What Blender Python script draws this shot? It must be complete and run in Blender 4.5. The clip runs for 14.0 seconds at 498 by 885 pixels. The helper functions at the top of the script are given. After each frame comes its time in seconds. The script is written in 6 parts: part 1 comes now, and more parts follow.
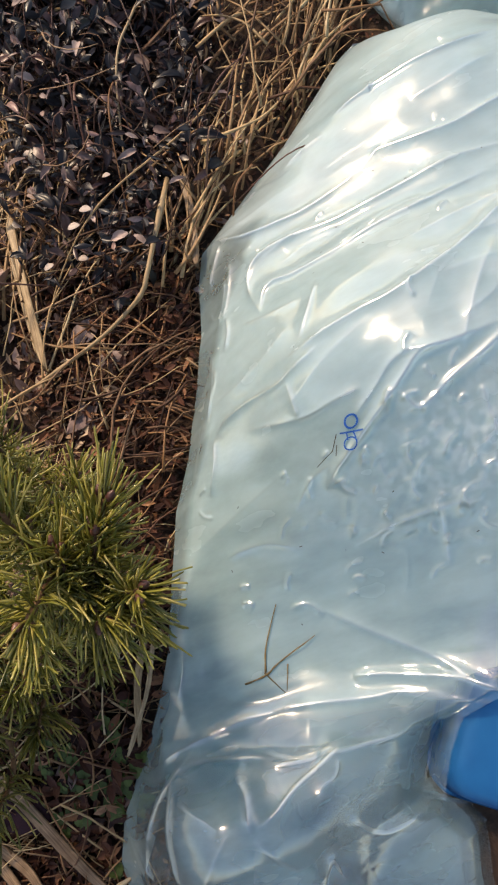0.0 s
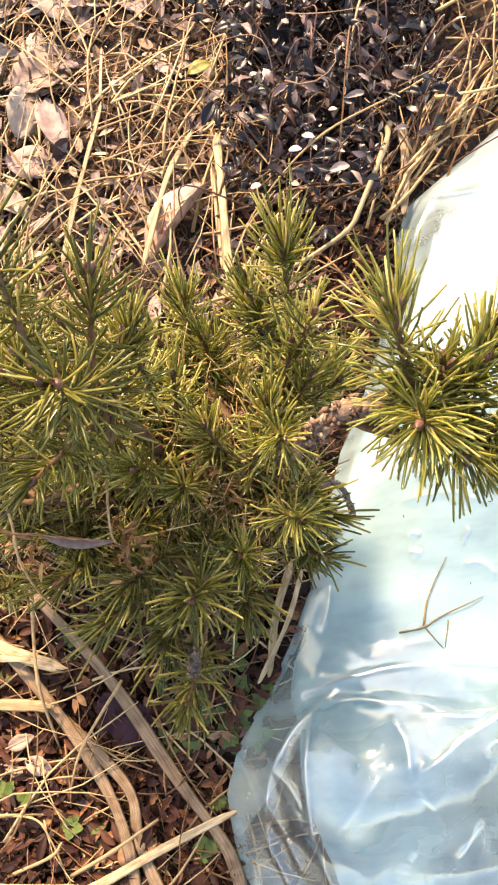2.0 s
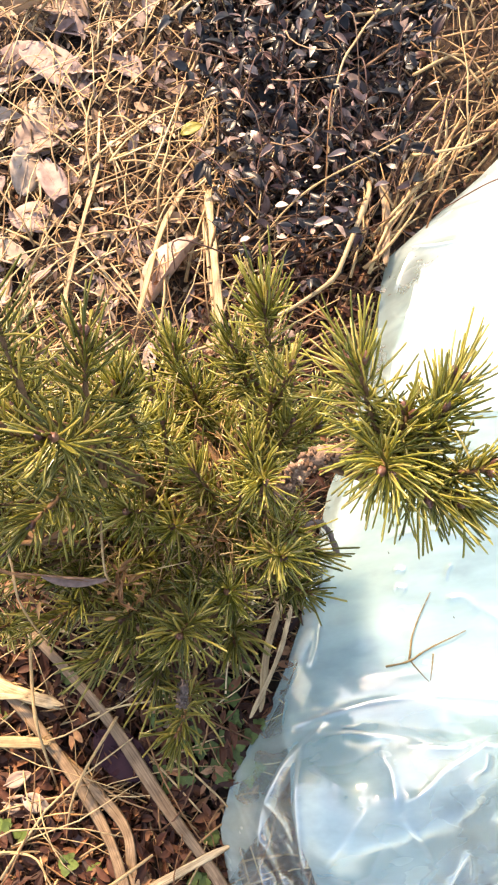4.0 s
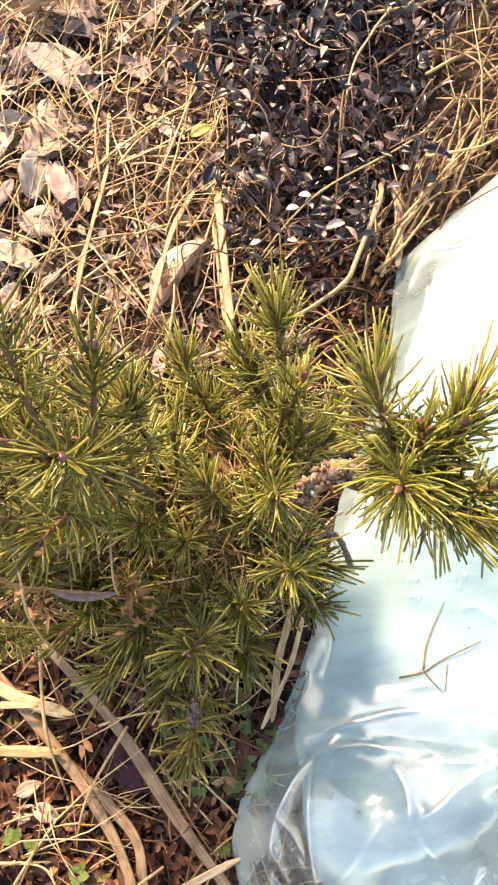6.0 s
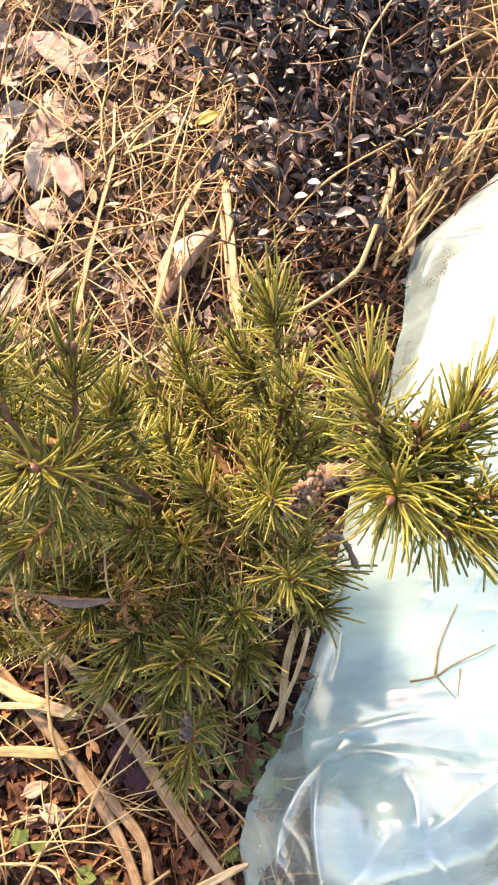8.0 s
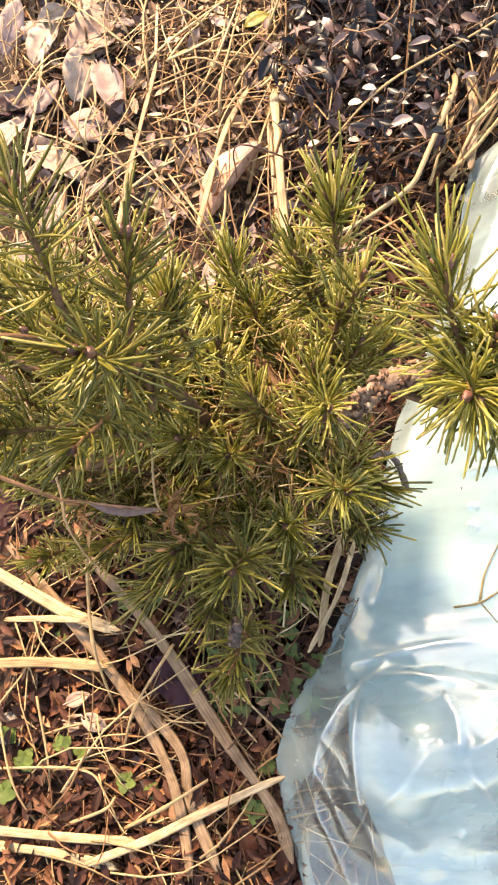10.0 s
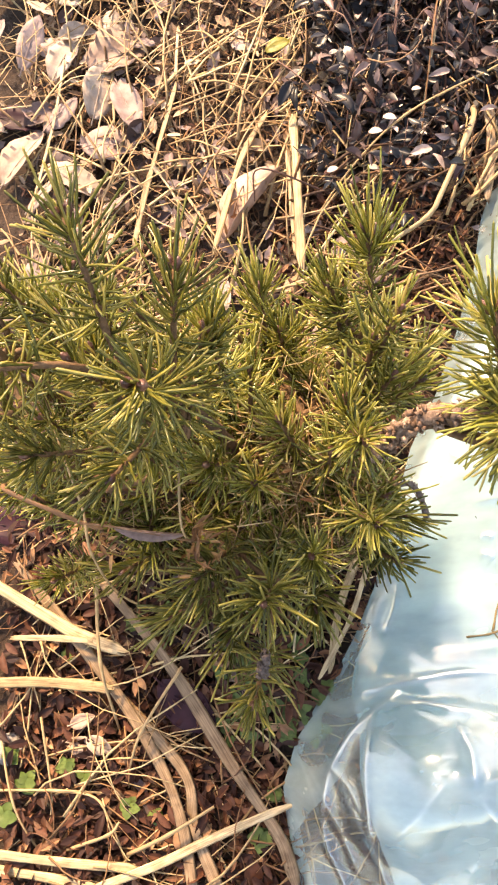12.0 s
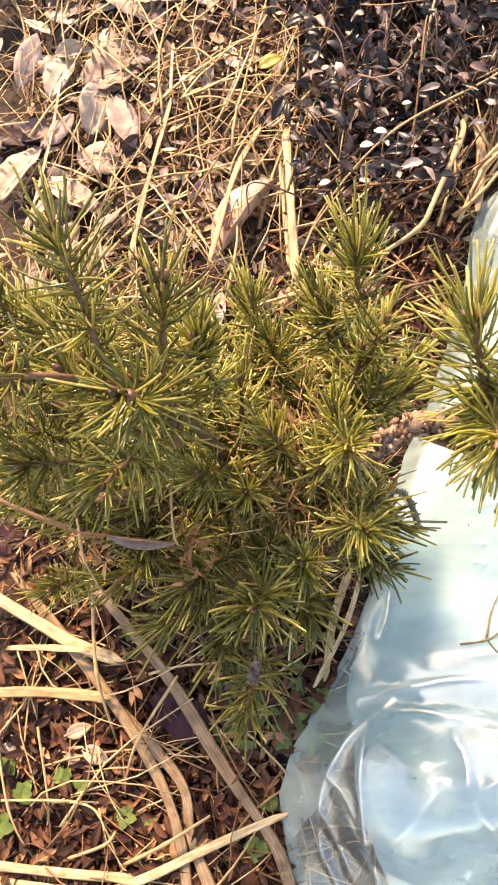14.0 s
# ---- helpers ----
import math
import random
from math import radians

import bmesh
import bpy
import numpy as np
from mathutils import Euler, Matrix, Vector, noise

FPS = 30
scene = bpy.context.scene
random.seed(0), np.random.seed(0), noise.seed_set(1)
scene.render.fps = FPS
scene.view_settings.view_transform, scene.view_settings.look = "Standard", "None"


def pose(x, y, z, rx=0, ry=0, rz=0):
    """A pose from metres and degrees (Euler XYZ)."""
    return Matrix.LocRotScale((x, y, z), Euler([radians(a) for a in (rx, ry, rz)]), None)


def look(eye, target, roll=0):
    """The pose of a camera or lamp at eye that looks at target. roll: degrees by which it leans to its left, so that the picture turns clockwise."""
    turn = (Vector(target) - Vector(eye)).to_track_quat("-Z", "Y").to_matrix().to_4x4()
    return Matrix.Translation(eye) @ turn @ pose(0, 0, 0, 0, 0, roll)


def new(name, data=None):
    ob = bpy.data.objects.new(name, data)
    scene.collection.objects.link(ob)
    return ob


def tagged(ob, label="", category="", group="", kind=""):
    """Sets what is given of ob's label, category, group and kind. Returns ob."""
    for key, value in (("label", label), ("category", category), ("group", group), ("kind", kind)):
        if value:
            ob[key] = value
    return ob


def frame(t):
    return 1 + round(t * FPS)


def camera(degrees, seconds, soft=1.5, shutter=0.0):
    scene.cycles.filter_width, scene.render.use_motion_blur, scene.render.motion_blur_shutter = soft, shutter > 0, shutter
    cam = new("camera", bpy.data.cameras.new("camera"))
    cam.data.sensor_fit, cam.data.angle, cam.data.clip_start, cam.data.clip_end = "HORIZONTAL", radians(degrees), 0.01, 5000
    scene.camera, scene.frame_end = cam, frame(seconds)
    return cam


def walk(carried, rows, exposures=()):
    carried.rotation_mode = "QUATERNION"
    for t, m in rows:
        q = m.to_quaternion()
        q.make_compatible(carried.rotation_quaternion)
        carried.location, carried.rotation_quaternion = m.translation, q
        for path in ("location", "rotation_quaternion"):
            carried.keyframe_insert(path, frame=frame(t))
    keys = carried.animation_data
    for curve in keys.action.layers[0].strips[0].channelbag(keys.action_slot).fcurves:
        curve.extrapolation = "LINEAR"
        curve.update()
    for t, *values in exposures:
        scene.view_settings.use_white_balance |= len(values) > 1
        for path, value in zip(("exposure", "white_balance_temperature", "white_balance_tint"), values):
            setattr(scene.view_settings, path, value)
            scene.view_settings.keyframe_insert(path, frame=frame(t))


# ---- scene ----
cam = camera(39.74, 14.0, soft=2.2)
# seconds, eye in metres, turn in degrees
PATH = [
    (0, 0.1334, -0.0467, 0.8182, 11.99, 7.81, -18.79),
    (0.1, 0.1160, -0.0390, 0.8070, 11.33, 7.36, -17.79),
    (0.2, 0.0850, -0.0390, 0.7840, 9.84, 8.08, -16.69),
    (0.3, 0.0530, -0.0410, 0.7800, 9.51, 8.32, -14.71),
    (0.4, 0.0160, -0.0380, 0.7820, 9.63, 7.24, -12.67),
    (0.5, 0.0084, -0.0353, 0.7722, 9.79, 6.90, -11.90),
    (0.6, 0.0100, -0.0320, 0.7480, 9.36, 6.24, -12.95),
    (0.7, 0.0170, -0.0320, 0.7260, 8.77, 5.32, -12.81),
    (0.8, 0.0170, -0.0420, 0.7160, 8.64, 5.26, -13.18),
    (0.9, 0.0050, -0.0410, 0.7100, 8.02, 5.30, -12.51),
    (1, -0.0154, -0.0399, 0.7167, 8.85, 5.25, -11.23),
    (1.1, -0.0270, -0.0420, 0.7240, 10.06, 5.81, -10.53),
    (1.2, -0.0450, -0.0420, 0.7470, 10.93, 6.35, -9.99),
    (1.3, -0.0700, -0.0500, 0.7620, 13.13, 5.88, -7.70),
    (1.4, -0.0860, -0.0660, 0.7650, 14.34, 4.63, -6.42),
    (1.5, -0.0894, -0.0786, 0.7674, 14.03, 4.05, -6.51),
    (2, -0.0910, -0.0999, 0.7927, 15.90, 4.73, -6.94),
    (2.5, -0.0971, -0.1132, 0.8267, 18.68, 4.78, -6.59),
    (3, -0.0665, -0.1302, 0.8340, 19.53, 5.47, -7.26),
    (3.5, -0.0706, -0.1186, 0.8306, 19.47, 5.19, -7.29),
    (4, -0.0779, -0.1058, 0.8248, 18.84, 4.89, -7.44),
    (4.2, -0.0840, -0.0958, 0.8230, 18.69, 4.95, -7.10),
    (6.5, -0.0764, -0.0901, 0.8193, 18.62, 5.91, -7.26),
    (7, -0.0740, -0.0859, 0.8213, 18.76, 6.20, -7.01),
    (7.2, -0.0700, -0.0850, 0.8187, 18.50, 6.37, -7.17),
    (9.3, -0.0527, -0.0730, 0.7756, 14.27, 10.44, -6.43),
    (9.5, -0.0600, -0.0763, 0.7736, 12.89, 10.48, -6.21),
    (10, -0.0788, -0.0958, 0.7810, 13.26, 9.79, -5.07),
    (10.5, -0.0961, -0.0997, 0.7772, 13.91, 9.15, -3.17),
    (11, -0.0986, -0.0988, 0.7808, 14.34, 8.69, -3.30),
    (11.5, -0.1000, -0.0922, 0.7840, 14.52, 8.68, -3.58),
    (12, -0.1047, -0.0835, 0.7863, 14.57, 8.55, -3.81),
    (12.5, -0.1077, -0.0791, 0.7880, 14.69, 8.45, -3.85),
    (13, -0.1036, -0.0804, 0.7877, 14.76, 8.56, -4.00),
    (13.5, -0.1006, -0.0820, 0.7911, 15.17, 8.93, -3.90),
    (14, -0.0971, -0.0873, 0.7916, 15.44, 8.70, -4.10),
]
EXPOSURES = [
    (0.0, 0.70, 8200, 17), (0.5, 0.92, 8250, 16.5), (1.0, 1.43, 8400, 17.5), (1.5, 1.92, 9300, 19), (2.5, 2.18, 9250, 18.5), (9.3, 2.22, 9800, 20), (14.0, 2.24, 9900, 20),
]
walk(cam, [(t, pose(x, y, z, rx, ry, rz)) for t, x, y, z, rx, ry, rz in PATH], EXPOSURES)

# ---- light ----
SUN_AZ, SUN_EL = -18.0, 43.0     # degrees from +y towards +x, and above the ground
sun_from = Vector((math.sin(radians(SUN_AZ)) * math.cos(radians(SUN_EL)), math.cos(radians(SUN_AZ)) * math.cos(radians(SUN_EL)), math.sin(radians(SUN_EL))))
world = bpy.data.worlds.new("sky")
world.use_nodes = True
scene.world = world
wn = world.node_tree.nodes
sky = wn.new("ShaderNodeTexSky")
sky.sky_type = "NISHITA"
sky.sun_disc = False
sky.sun_elevation, sky.sun_rotation = radians(SUN_EL), radians(SUN_AZ)
world.node_tree.links.new(sky.outputs[0], wn["Background"].inputs[0])
wn["Background"].inputs[1].default_value = 0.15
sun_data = bpy.data.lights.new("sun", "SUN")
sun_data.energy, sun_data.angle, sun_data.color = 2.4, radians(5.0), (1.0, 0.87, 0.70)
sun = new("sun", sun_data)
sun.matrix_world = look(sun_from * 10, (0, 0, 0))


# ---- materials ----
def material(name):
    m = bpy.data.materials.new(name)
    m.use_nodes = True
    return m, m.node_tree.nodes, m.node_tree.links, m.node_tree.nodes["Principled BSDF"]


def ramp(nodes, links, source, stops):
    r = nodes.new("ShaderNodeValToRGB")
    e = r.color_ramp.elements
    while len(e) < len(stops):
        e.new(0.5)
    for k, (at, col) in zip(e, stops):
        k.position, k.color = at, (*col, 1)
    links.new(source, r.inputs[0])
    return r.outputs[0]


def noise_tex(nodes, links, scale, detail=4.0, rough=0.6, stretch=(1, 1, 1)):
    co = nodes.new("ShaderNodeTexCoord")
    mp = nodes.new("ShaderNodeMapping")
    mp.inputs["Scale"].default_value = stretch
    t = nodes.new("ShaderNodeTexNoise")
    t.inputs["Scale"].default_value, t.inputs["Detail"].default_value, t.inputs["Roughness"].default_value = scale, detail, rough
    links.new(co.outputs["Object"], mp.inputs[0])
    links.new(mp.outputs[0], t.inputs["Vector"])
    return t.outputs["Fac"]


def blend(nodes, links, a, b, fac, mode="MIX"):
    m = nodes.new("ShaderNodeMix")
    m.data_type, m.blend_type = "RGBA", mode
    for k, v in ((0, fac), (6, a), (7, b)):
        if hasattr(v, "links"):
            links.new(v, m.inputs[k])
        else:
            m.inputs[k].default_value = (*v, 1) if k else v
    return m.outputs[2]


def bump(nodes, links, bsdf, height, strength, distance):
    b = nodes.new("ShaderNodeBump")
    b.inputs["Strength"].default_value, b.inputs["Distance"].default_value = strength, distance
    links.new(height, b.inputs["Height"])
    links.new(b.outputs[0], bsdf.inputs["Normal"])


def plant(name, stops, rough=0.5, spec=0.4, grain=220.0, stretch=(1, 1, 1), through_light=0.0, bump_mm=0.4, mottle=0.35, by="island"):
    """A plant surface whose colour varies from piece to piece and along each piece."""
    m, n, l, p = material(name)
    if by == "island":
        rnd = n.new("ShaderNodeNewGeometry").outputs["Random Per Island"]
    else:
        rnd = n.new("ShaderNodeObjectInfo").outputs["Random"]
    base = ramp(n, l, rnd, stops)
    g = noise_tex(n, l, grain, 4, 0.65, stretch)
    tone = ramp(n, l, g, [(0.3, (1 - mottle,) * 3), (0.7, (1.0 + mottle * 0.3,) * 3)])
    col = blend(n, l, base, tone, 1.0, "MULTIPLY")
    l.new(col, p.inputs["Base Color"])
    p.inputs["Roughness"].default_value = rough
    p.inputs["Specular IOR Level"].default_value = spec
    bump(n, l, p, g, 0.5, bump_mm / 1000)
    if through_light:
        t = n.new("ShaderNodeBsdfTranslucent")
        l.new(col, t.inputs[0])
        mx = n.new("ShaderNodeMixShader")
        mx.inputs[0].default_value = through_light
        l.new(p.outputs[0], mx.inputs[1])
        l.new(t.outputs[0], mx.inputs[2])
        l.new(mx.outputs[0], n["Material Output"].inputs[0])
    return m


SOIL, n_, l_, p_ = material("soil")
coarse, fine = noise_tex(n_, l_, 9, 6, 0.65), noise_tex(n_, l_, 160, 5, 0.7)
c1 = ramp(n_, l_, coarse, [(0.3, (0.02, 0.012, 0.008)), (0.55, (0.05, 0.029, 0.019)), (0.75, (0.1, 0.062, 0.04))])
c2 = ramp(n_, l_, fine, [(0.3, (0.45, 0.42, 0.4)), (0.7, (1.25, 1.2, 1.1))])
l_.new(blend(n_, l_, c1, c2, 1.0, "MULTIPLY"), p_.inputs["Base Color"])
p_.inputs["Roughness"].default_value = 0.95
bump(n_, l_, p_, fine, 0.9, 0.004)

NEEDLE = plant("pine_needle", [(0.0, (0.13, 0.15, 0.04)), (0.35, (0.27, 0.28, 0.064)), (0.75, (0.46, 0.44, 0.115)), (0.92, (0.66, 0.59, 0.22)), (1.0, (0.68, 0.54, 0.26))], 0.25, 0.85, 300, (1, 1, 1), 0.48, 0.1, 0.15)
# same needles with shade put into the colour, for crown and lower shoots
SHADED_NEEDLE = plant("shaded_pine_needle", [(0.0, (0.08, 0.095, 0.02)), (0.4, (0.175, 0.175, 0.036)), (0.8, (0.29, 0.265, 0.055)), (1.0, (0.46, 0.385, 0.12))], 0.3, 0.6, 300, (1, 1, 1), 0.38, 0.1, 0.2)
YOUNG_NEEDLE = plant("young_pine_needle", [(0.0, (0.12, 0.14, 0.028)), (0.4, (0.26, 0.265, 0.05)), (0.8, (0.46, 0.43, 0.095)), (1.0, (0.66, 0.57, 0.22))], 0.28, 0.8, 300, (1, 1, 1), 0.44, 0.1, 0.2)
DEAD_NEEDLE = plant("dead_needle", [(0.0, (0.22, 0.11, 0.045)), (0.5, (0.42, 0.26, 0.11)), (1.0, (0.70, 0.53, 0.28))], 0.5, 0.4, 300, through_light=0.2)
BARK = plant("pine_bark", [(0.0, (0.11, 0.06, 0.036)), (1.0, (0.19, 0.115, 0.072))], 0.85, 0.2, 180, bump_mm=2.5, mottle=0.6)
KNOT_BARK = plant("knotted_bark", [(0.0, (0.07, 0.042, 0.03)), (0.5, (0.23, 0.145, 0.105)), (1.0, (0.46, 0.33, 0.25))], 0.85, 0.2, 500, bump_mm=2.0, mottle=0.6)
TWIG = plant("young_twig", [(0.0, (0.12, 0.065, 0.035)), (1.0, (0.19, 0.11, 0.058))], 0.75, 0.2, 420, bump_mm=0.8, mottle=0.5)
BUD = plant("resinous_bud", [(0.0, (0.09, 0.036, 0.03)), (1.0, (0.22, 0.1, 0.07))], 0.35, 0.5, 500, bump_mm=0.5, mottle=0.5, by="object")
CONE = plant("old_cone", [(0.0, (0.045, 0.034, 0.034)), (1.0, (0.13, 0.095, 0.085))], 0.6, 0.4, 400, bump_mm=0.4)


def fibrous(name, stops):
    """Dry straw: fine fibres along its length, weathered blotches, darker nodes."""
    m, n, l, p = material(name)
    base = ramp(n, l, n.new("ShaderNodeObjectInfo").outputs["Random"], stops)
    uv = n.new("ShaderNodeTexCoord")
    out = []
    for scale in ((26, 14, 1), (55, 1.5, 1)):
        mp = n.new("ShaderNodeMapping")
        mp.inputs["Scale"].default_value = scale
        t = n.new("ShaderNodeTexNoise")
        t.inputs["Scale"].default_value, t.inputs["Detail"].default_value = 1.0, 5.0
        l.new(uv.outputs["UV"], mp.inputs[0])
        l.new(mp.outputs[0], t.inputs["Vector"])
        out.append(t.outputs["Fac"])
    fibre = ramp(n, l, out[0], [(0.32, (0.5, 0.45, 0.4)), (0.62, (1.1, 1.09, 1.07))])
    blotch = ramp(n, l, out[1], [(0.3, (0.55, 0.5, 0.45)), (0.6, (1.06, 1.05, 1.03))])
    l.new(blend(n, l, blend(n, l, base, fibre, 1.0, "MULTIPLY"), blotch, 1.0, "MULTIPLY"), p.inputs["Base Color"])
    p.inputs["Roughness"].default_value, p.inputs["Specular IOR Level"].default_value = 0.5, 0.35
    bump(n, l, p, out[0], 0.7, 0.0006)
    return m


STRAW = fibrous("straw", [(0.0, (0.386, 0.279, 0.152)), (0.5, (0.479, 0.361, 0.216)), (1.0, (0.571, 0.451, 0.288))])
OLD_STRAW = fibrous("old_straw", [(0.0, (0.27, 0.185, 0.115)), (1.0, (0.37, 0.265, 0.17))])
TWIG_BIT = plant("twig_bit", [(0.0, (0.16, 0.11, 0.045)), (1.0, (0.26, 0.18, 0.075))], 0.6, 0.3, 300, by="object")
GRASS = plant("dry_grass", [(0.0, (0.22, 0.12, 0.06)), (0.35, (0.43, 0.27, 0.14)), (0.7, (0.6, 0.42, 0.22)), (1.0, (0.72, 0.56, 0.33))], 0.6, 0.3, 120, through_light=0.12, mottle=0.4)
DULL_GRASS = plant("dull_grass", [(0.0, (0.0427, 0.0189, 0.012)), (0.45, (0.114, 0.0558, 0.032)), (0.8, (0.247, 0.143, 0.08)), (1.0, (0.475, 0.32, 0.192))], 0.6, 0.3, 120, through_light=0.1, mottle=0.45)
RUST_GRASS = plant("rust_grass", [(0.0, (0.13, 0.055, 0.03)), (0.6, (0.28, 0.14, 0.065)), (1.0, (0.46, 0.25, 0.11))], 0.55, 0.35, 150, through_light=0.15)
FLAKES = plant("litter", [(0.0, (0.0199, 0.006, 0.0041)), (0.4, (0.0624, 0.0202, 0.0117)), (0.75, (0.116, 0.0413, 0.0219)), (0.9, (0.257, 0.112, 0.0546)), (1.0, (0.437, 0.24, 0.133))], 0.65, 0.35, 180, through_light=0.12, mottle=0.4)
LEAFLET = plant("leaflet", [(0.0, (0.023, 0.0073, 0.00474)), (0.4, (0.0762, 0.025, 0.014)), (0.75, (0.135, 0.0494, 0.0259)), (0.9, (0.276, 0.125, 0.0608)), (1.0, (0.46, 0.261, 0.137))], 0.65, 0.35, 180, through_light=0.12, mottle=0.4, by="object")
PALE_FLAKES = plant("pale_litter", [(0.0, (0.26, 0.16, 0.1)), (0.5, (0.46, 0.31, 0.2)), (1.0, (0.66, 0.5, 0.35))], 0.65, 0.35, 180, through_light=0.12, mottle=0.4)
GREY_FLAKES = plant("rotting_leaves", [(0.0, (0.09, 0.055, 0.052)), (0.5, (0.26, 0.18, 0.16)), (1.0, (0.5, 0.385, 0.34))], 0.65, 0.35, 70, bump_mm=1.0, mottle=0.5)
PALE_LEAF = plant("pale_dry_leaf", [(0.0, (0.46, 0.35, 0.27)), (1.0, (0.55, 0.43, 0.34))], 0.55, 0.4, 60, through_light=0.2, bump_mm=1.0, mottle=0.35, by="object")
DRY_LEAF = plant("dry_leaf", [(0.0, (0.24, 0.15, 0.115)), (0.5, (0.38, 0.26, 0.2)), (1.0, (0.48, 0.34, 0.26))], 0.55, 0.4, 60, through_light=0.15, bump_mm=1.0, mottle=0.4, by="object")
GREY_LEAF = plant("grey_leaf", [(0.0, (0.27, 0.185, 0.165)), (1.0, (0.44, 0.32, 0.28))], 0.65, 0.3, 60, bump_mm=1.0, mottle=0.4, by="object")
PURPLE_LEAF = plant("purple_leaf", [(0.0, (0.028, 0.007, 0.012)), (1.0, (0.045, 0.012, 0.02))], 0.6, 0.25, 60, bump_mm=1.0, mottle=0.4, by="object")
ORANGE_LEAF = plant("orange_dead_leaf", [(0.0, (0.26, 0.11, 0.045)), (1.0, (0.55, 0.29, 0.12))], 0.5, 0.4, 150, through_light=0.2)
BROWN_LEAF = plant("brown_leaf", [(0.0, (0.28, 0.17, 0.135)), (1.0, (0.38, 0.25, 0.2))], 0.5, 0.4, 90, bump_mm=1.0, mottle=0.6, by="object")
BOAT_LEAF = plant("boat_leaf", [(0.0, (0.44, 0.3, 0.235)), (1.0, (0.5, 0.35, 0.28))], 0.5, 0.45, 60, through_light=0.15, bump_mm=1.2, mottle=0.45, by="object")
DARK_LEAF = plant("dark_leaf", [(0.0, (0.006, 0.007, 0.010)), (0.55, (0.012, 0.010, 0.012)), (0.82, (0.03, 0.015, 0.016)), (0.93, (0.09, 0.045, 0.04)), (1.0, (0.3, 0.19, 0.17))], 0.38, 0.4, 120, bump_mm=0.5, mottle=0.45, by="object")
DARK_LEAF_SMALL = plant("dark_leaf_small", [(0.0, (0.006, 0.006, 0.008)), (0.55, (0.010, 0.009, 0.011)), (0.84, (0.03, 0.014, 0.015)), (0.95, (0.11, 0.05, 0.045)), (1.0, (0.4, 0.26, 0.23))], 0.36, 0.45, 120, bump_mm=0.5, mottle=0.45)
STEM = plant("dark_stem", [(0.0, (0.07, 0.035, 0.03)), (0.6, (0.16, 0.08, 0.06)), (1.0, (0.3, 0.18, 0.12))], 0.55, 0.35, 200)
PETAL = plant("pale_leaf", [(0.0, (0.42, 0.33, 0.28)), (1.0, (0.55, 0.46, 0.4))], 0.45, 0.4, 120, through_light=0.2, mottle=0.2, by="object")
GREEN = plant("seedling_green", [(0.0, (0.08, 0.13, 0.03)), (1.0, (0.16, 0.22, 0.055))], 0.5, 0.35, 150, through_light=0.25, by="object")
# seedling green darkened in colour to deepen the shade beneath the pine
SHADED_WEED = plant("shaded_weed_green", [(0.0, (0.06, 0.1, 0.025)), (1.0, (0.12, 0.18, 0.045))], 0.5, 0.35, 150, through_light=0.2, by="object")
YELLOW = plant("yellow_leaf", [(0.0, (0.2, 0.18, 0.02)), (1.0, (0.25, 0.22, 0.03))], 0.45, 0.4, 150, through_light=0.2, by="object")
PEBBLE = plant("pebble", [(0.0, (0.3, 0.27, 0.25)), (1.0, (0.42, 0.39, 0.36))], 0.8, 0.3, 90, bump_mm=1.0, by="object")


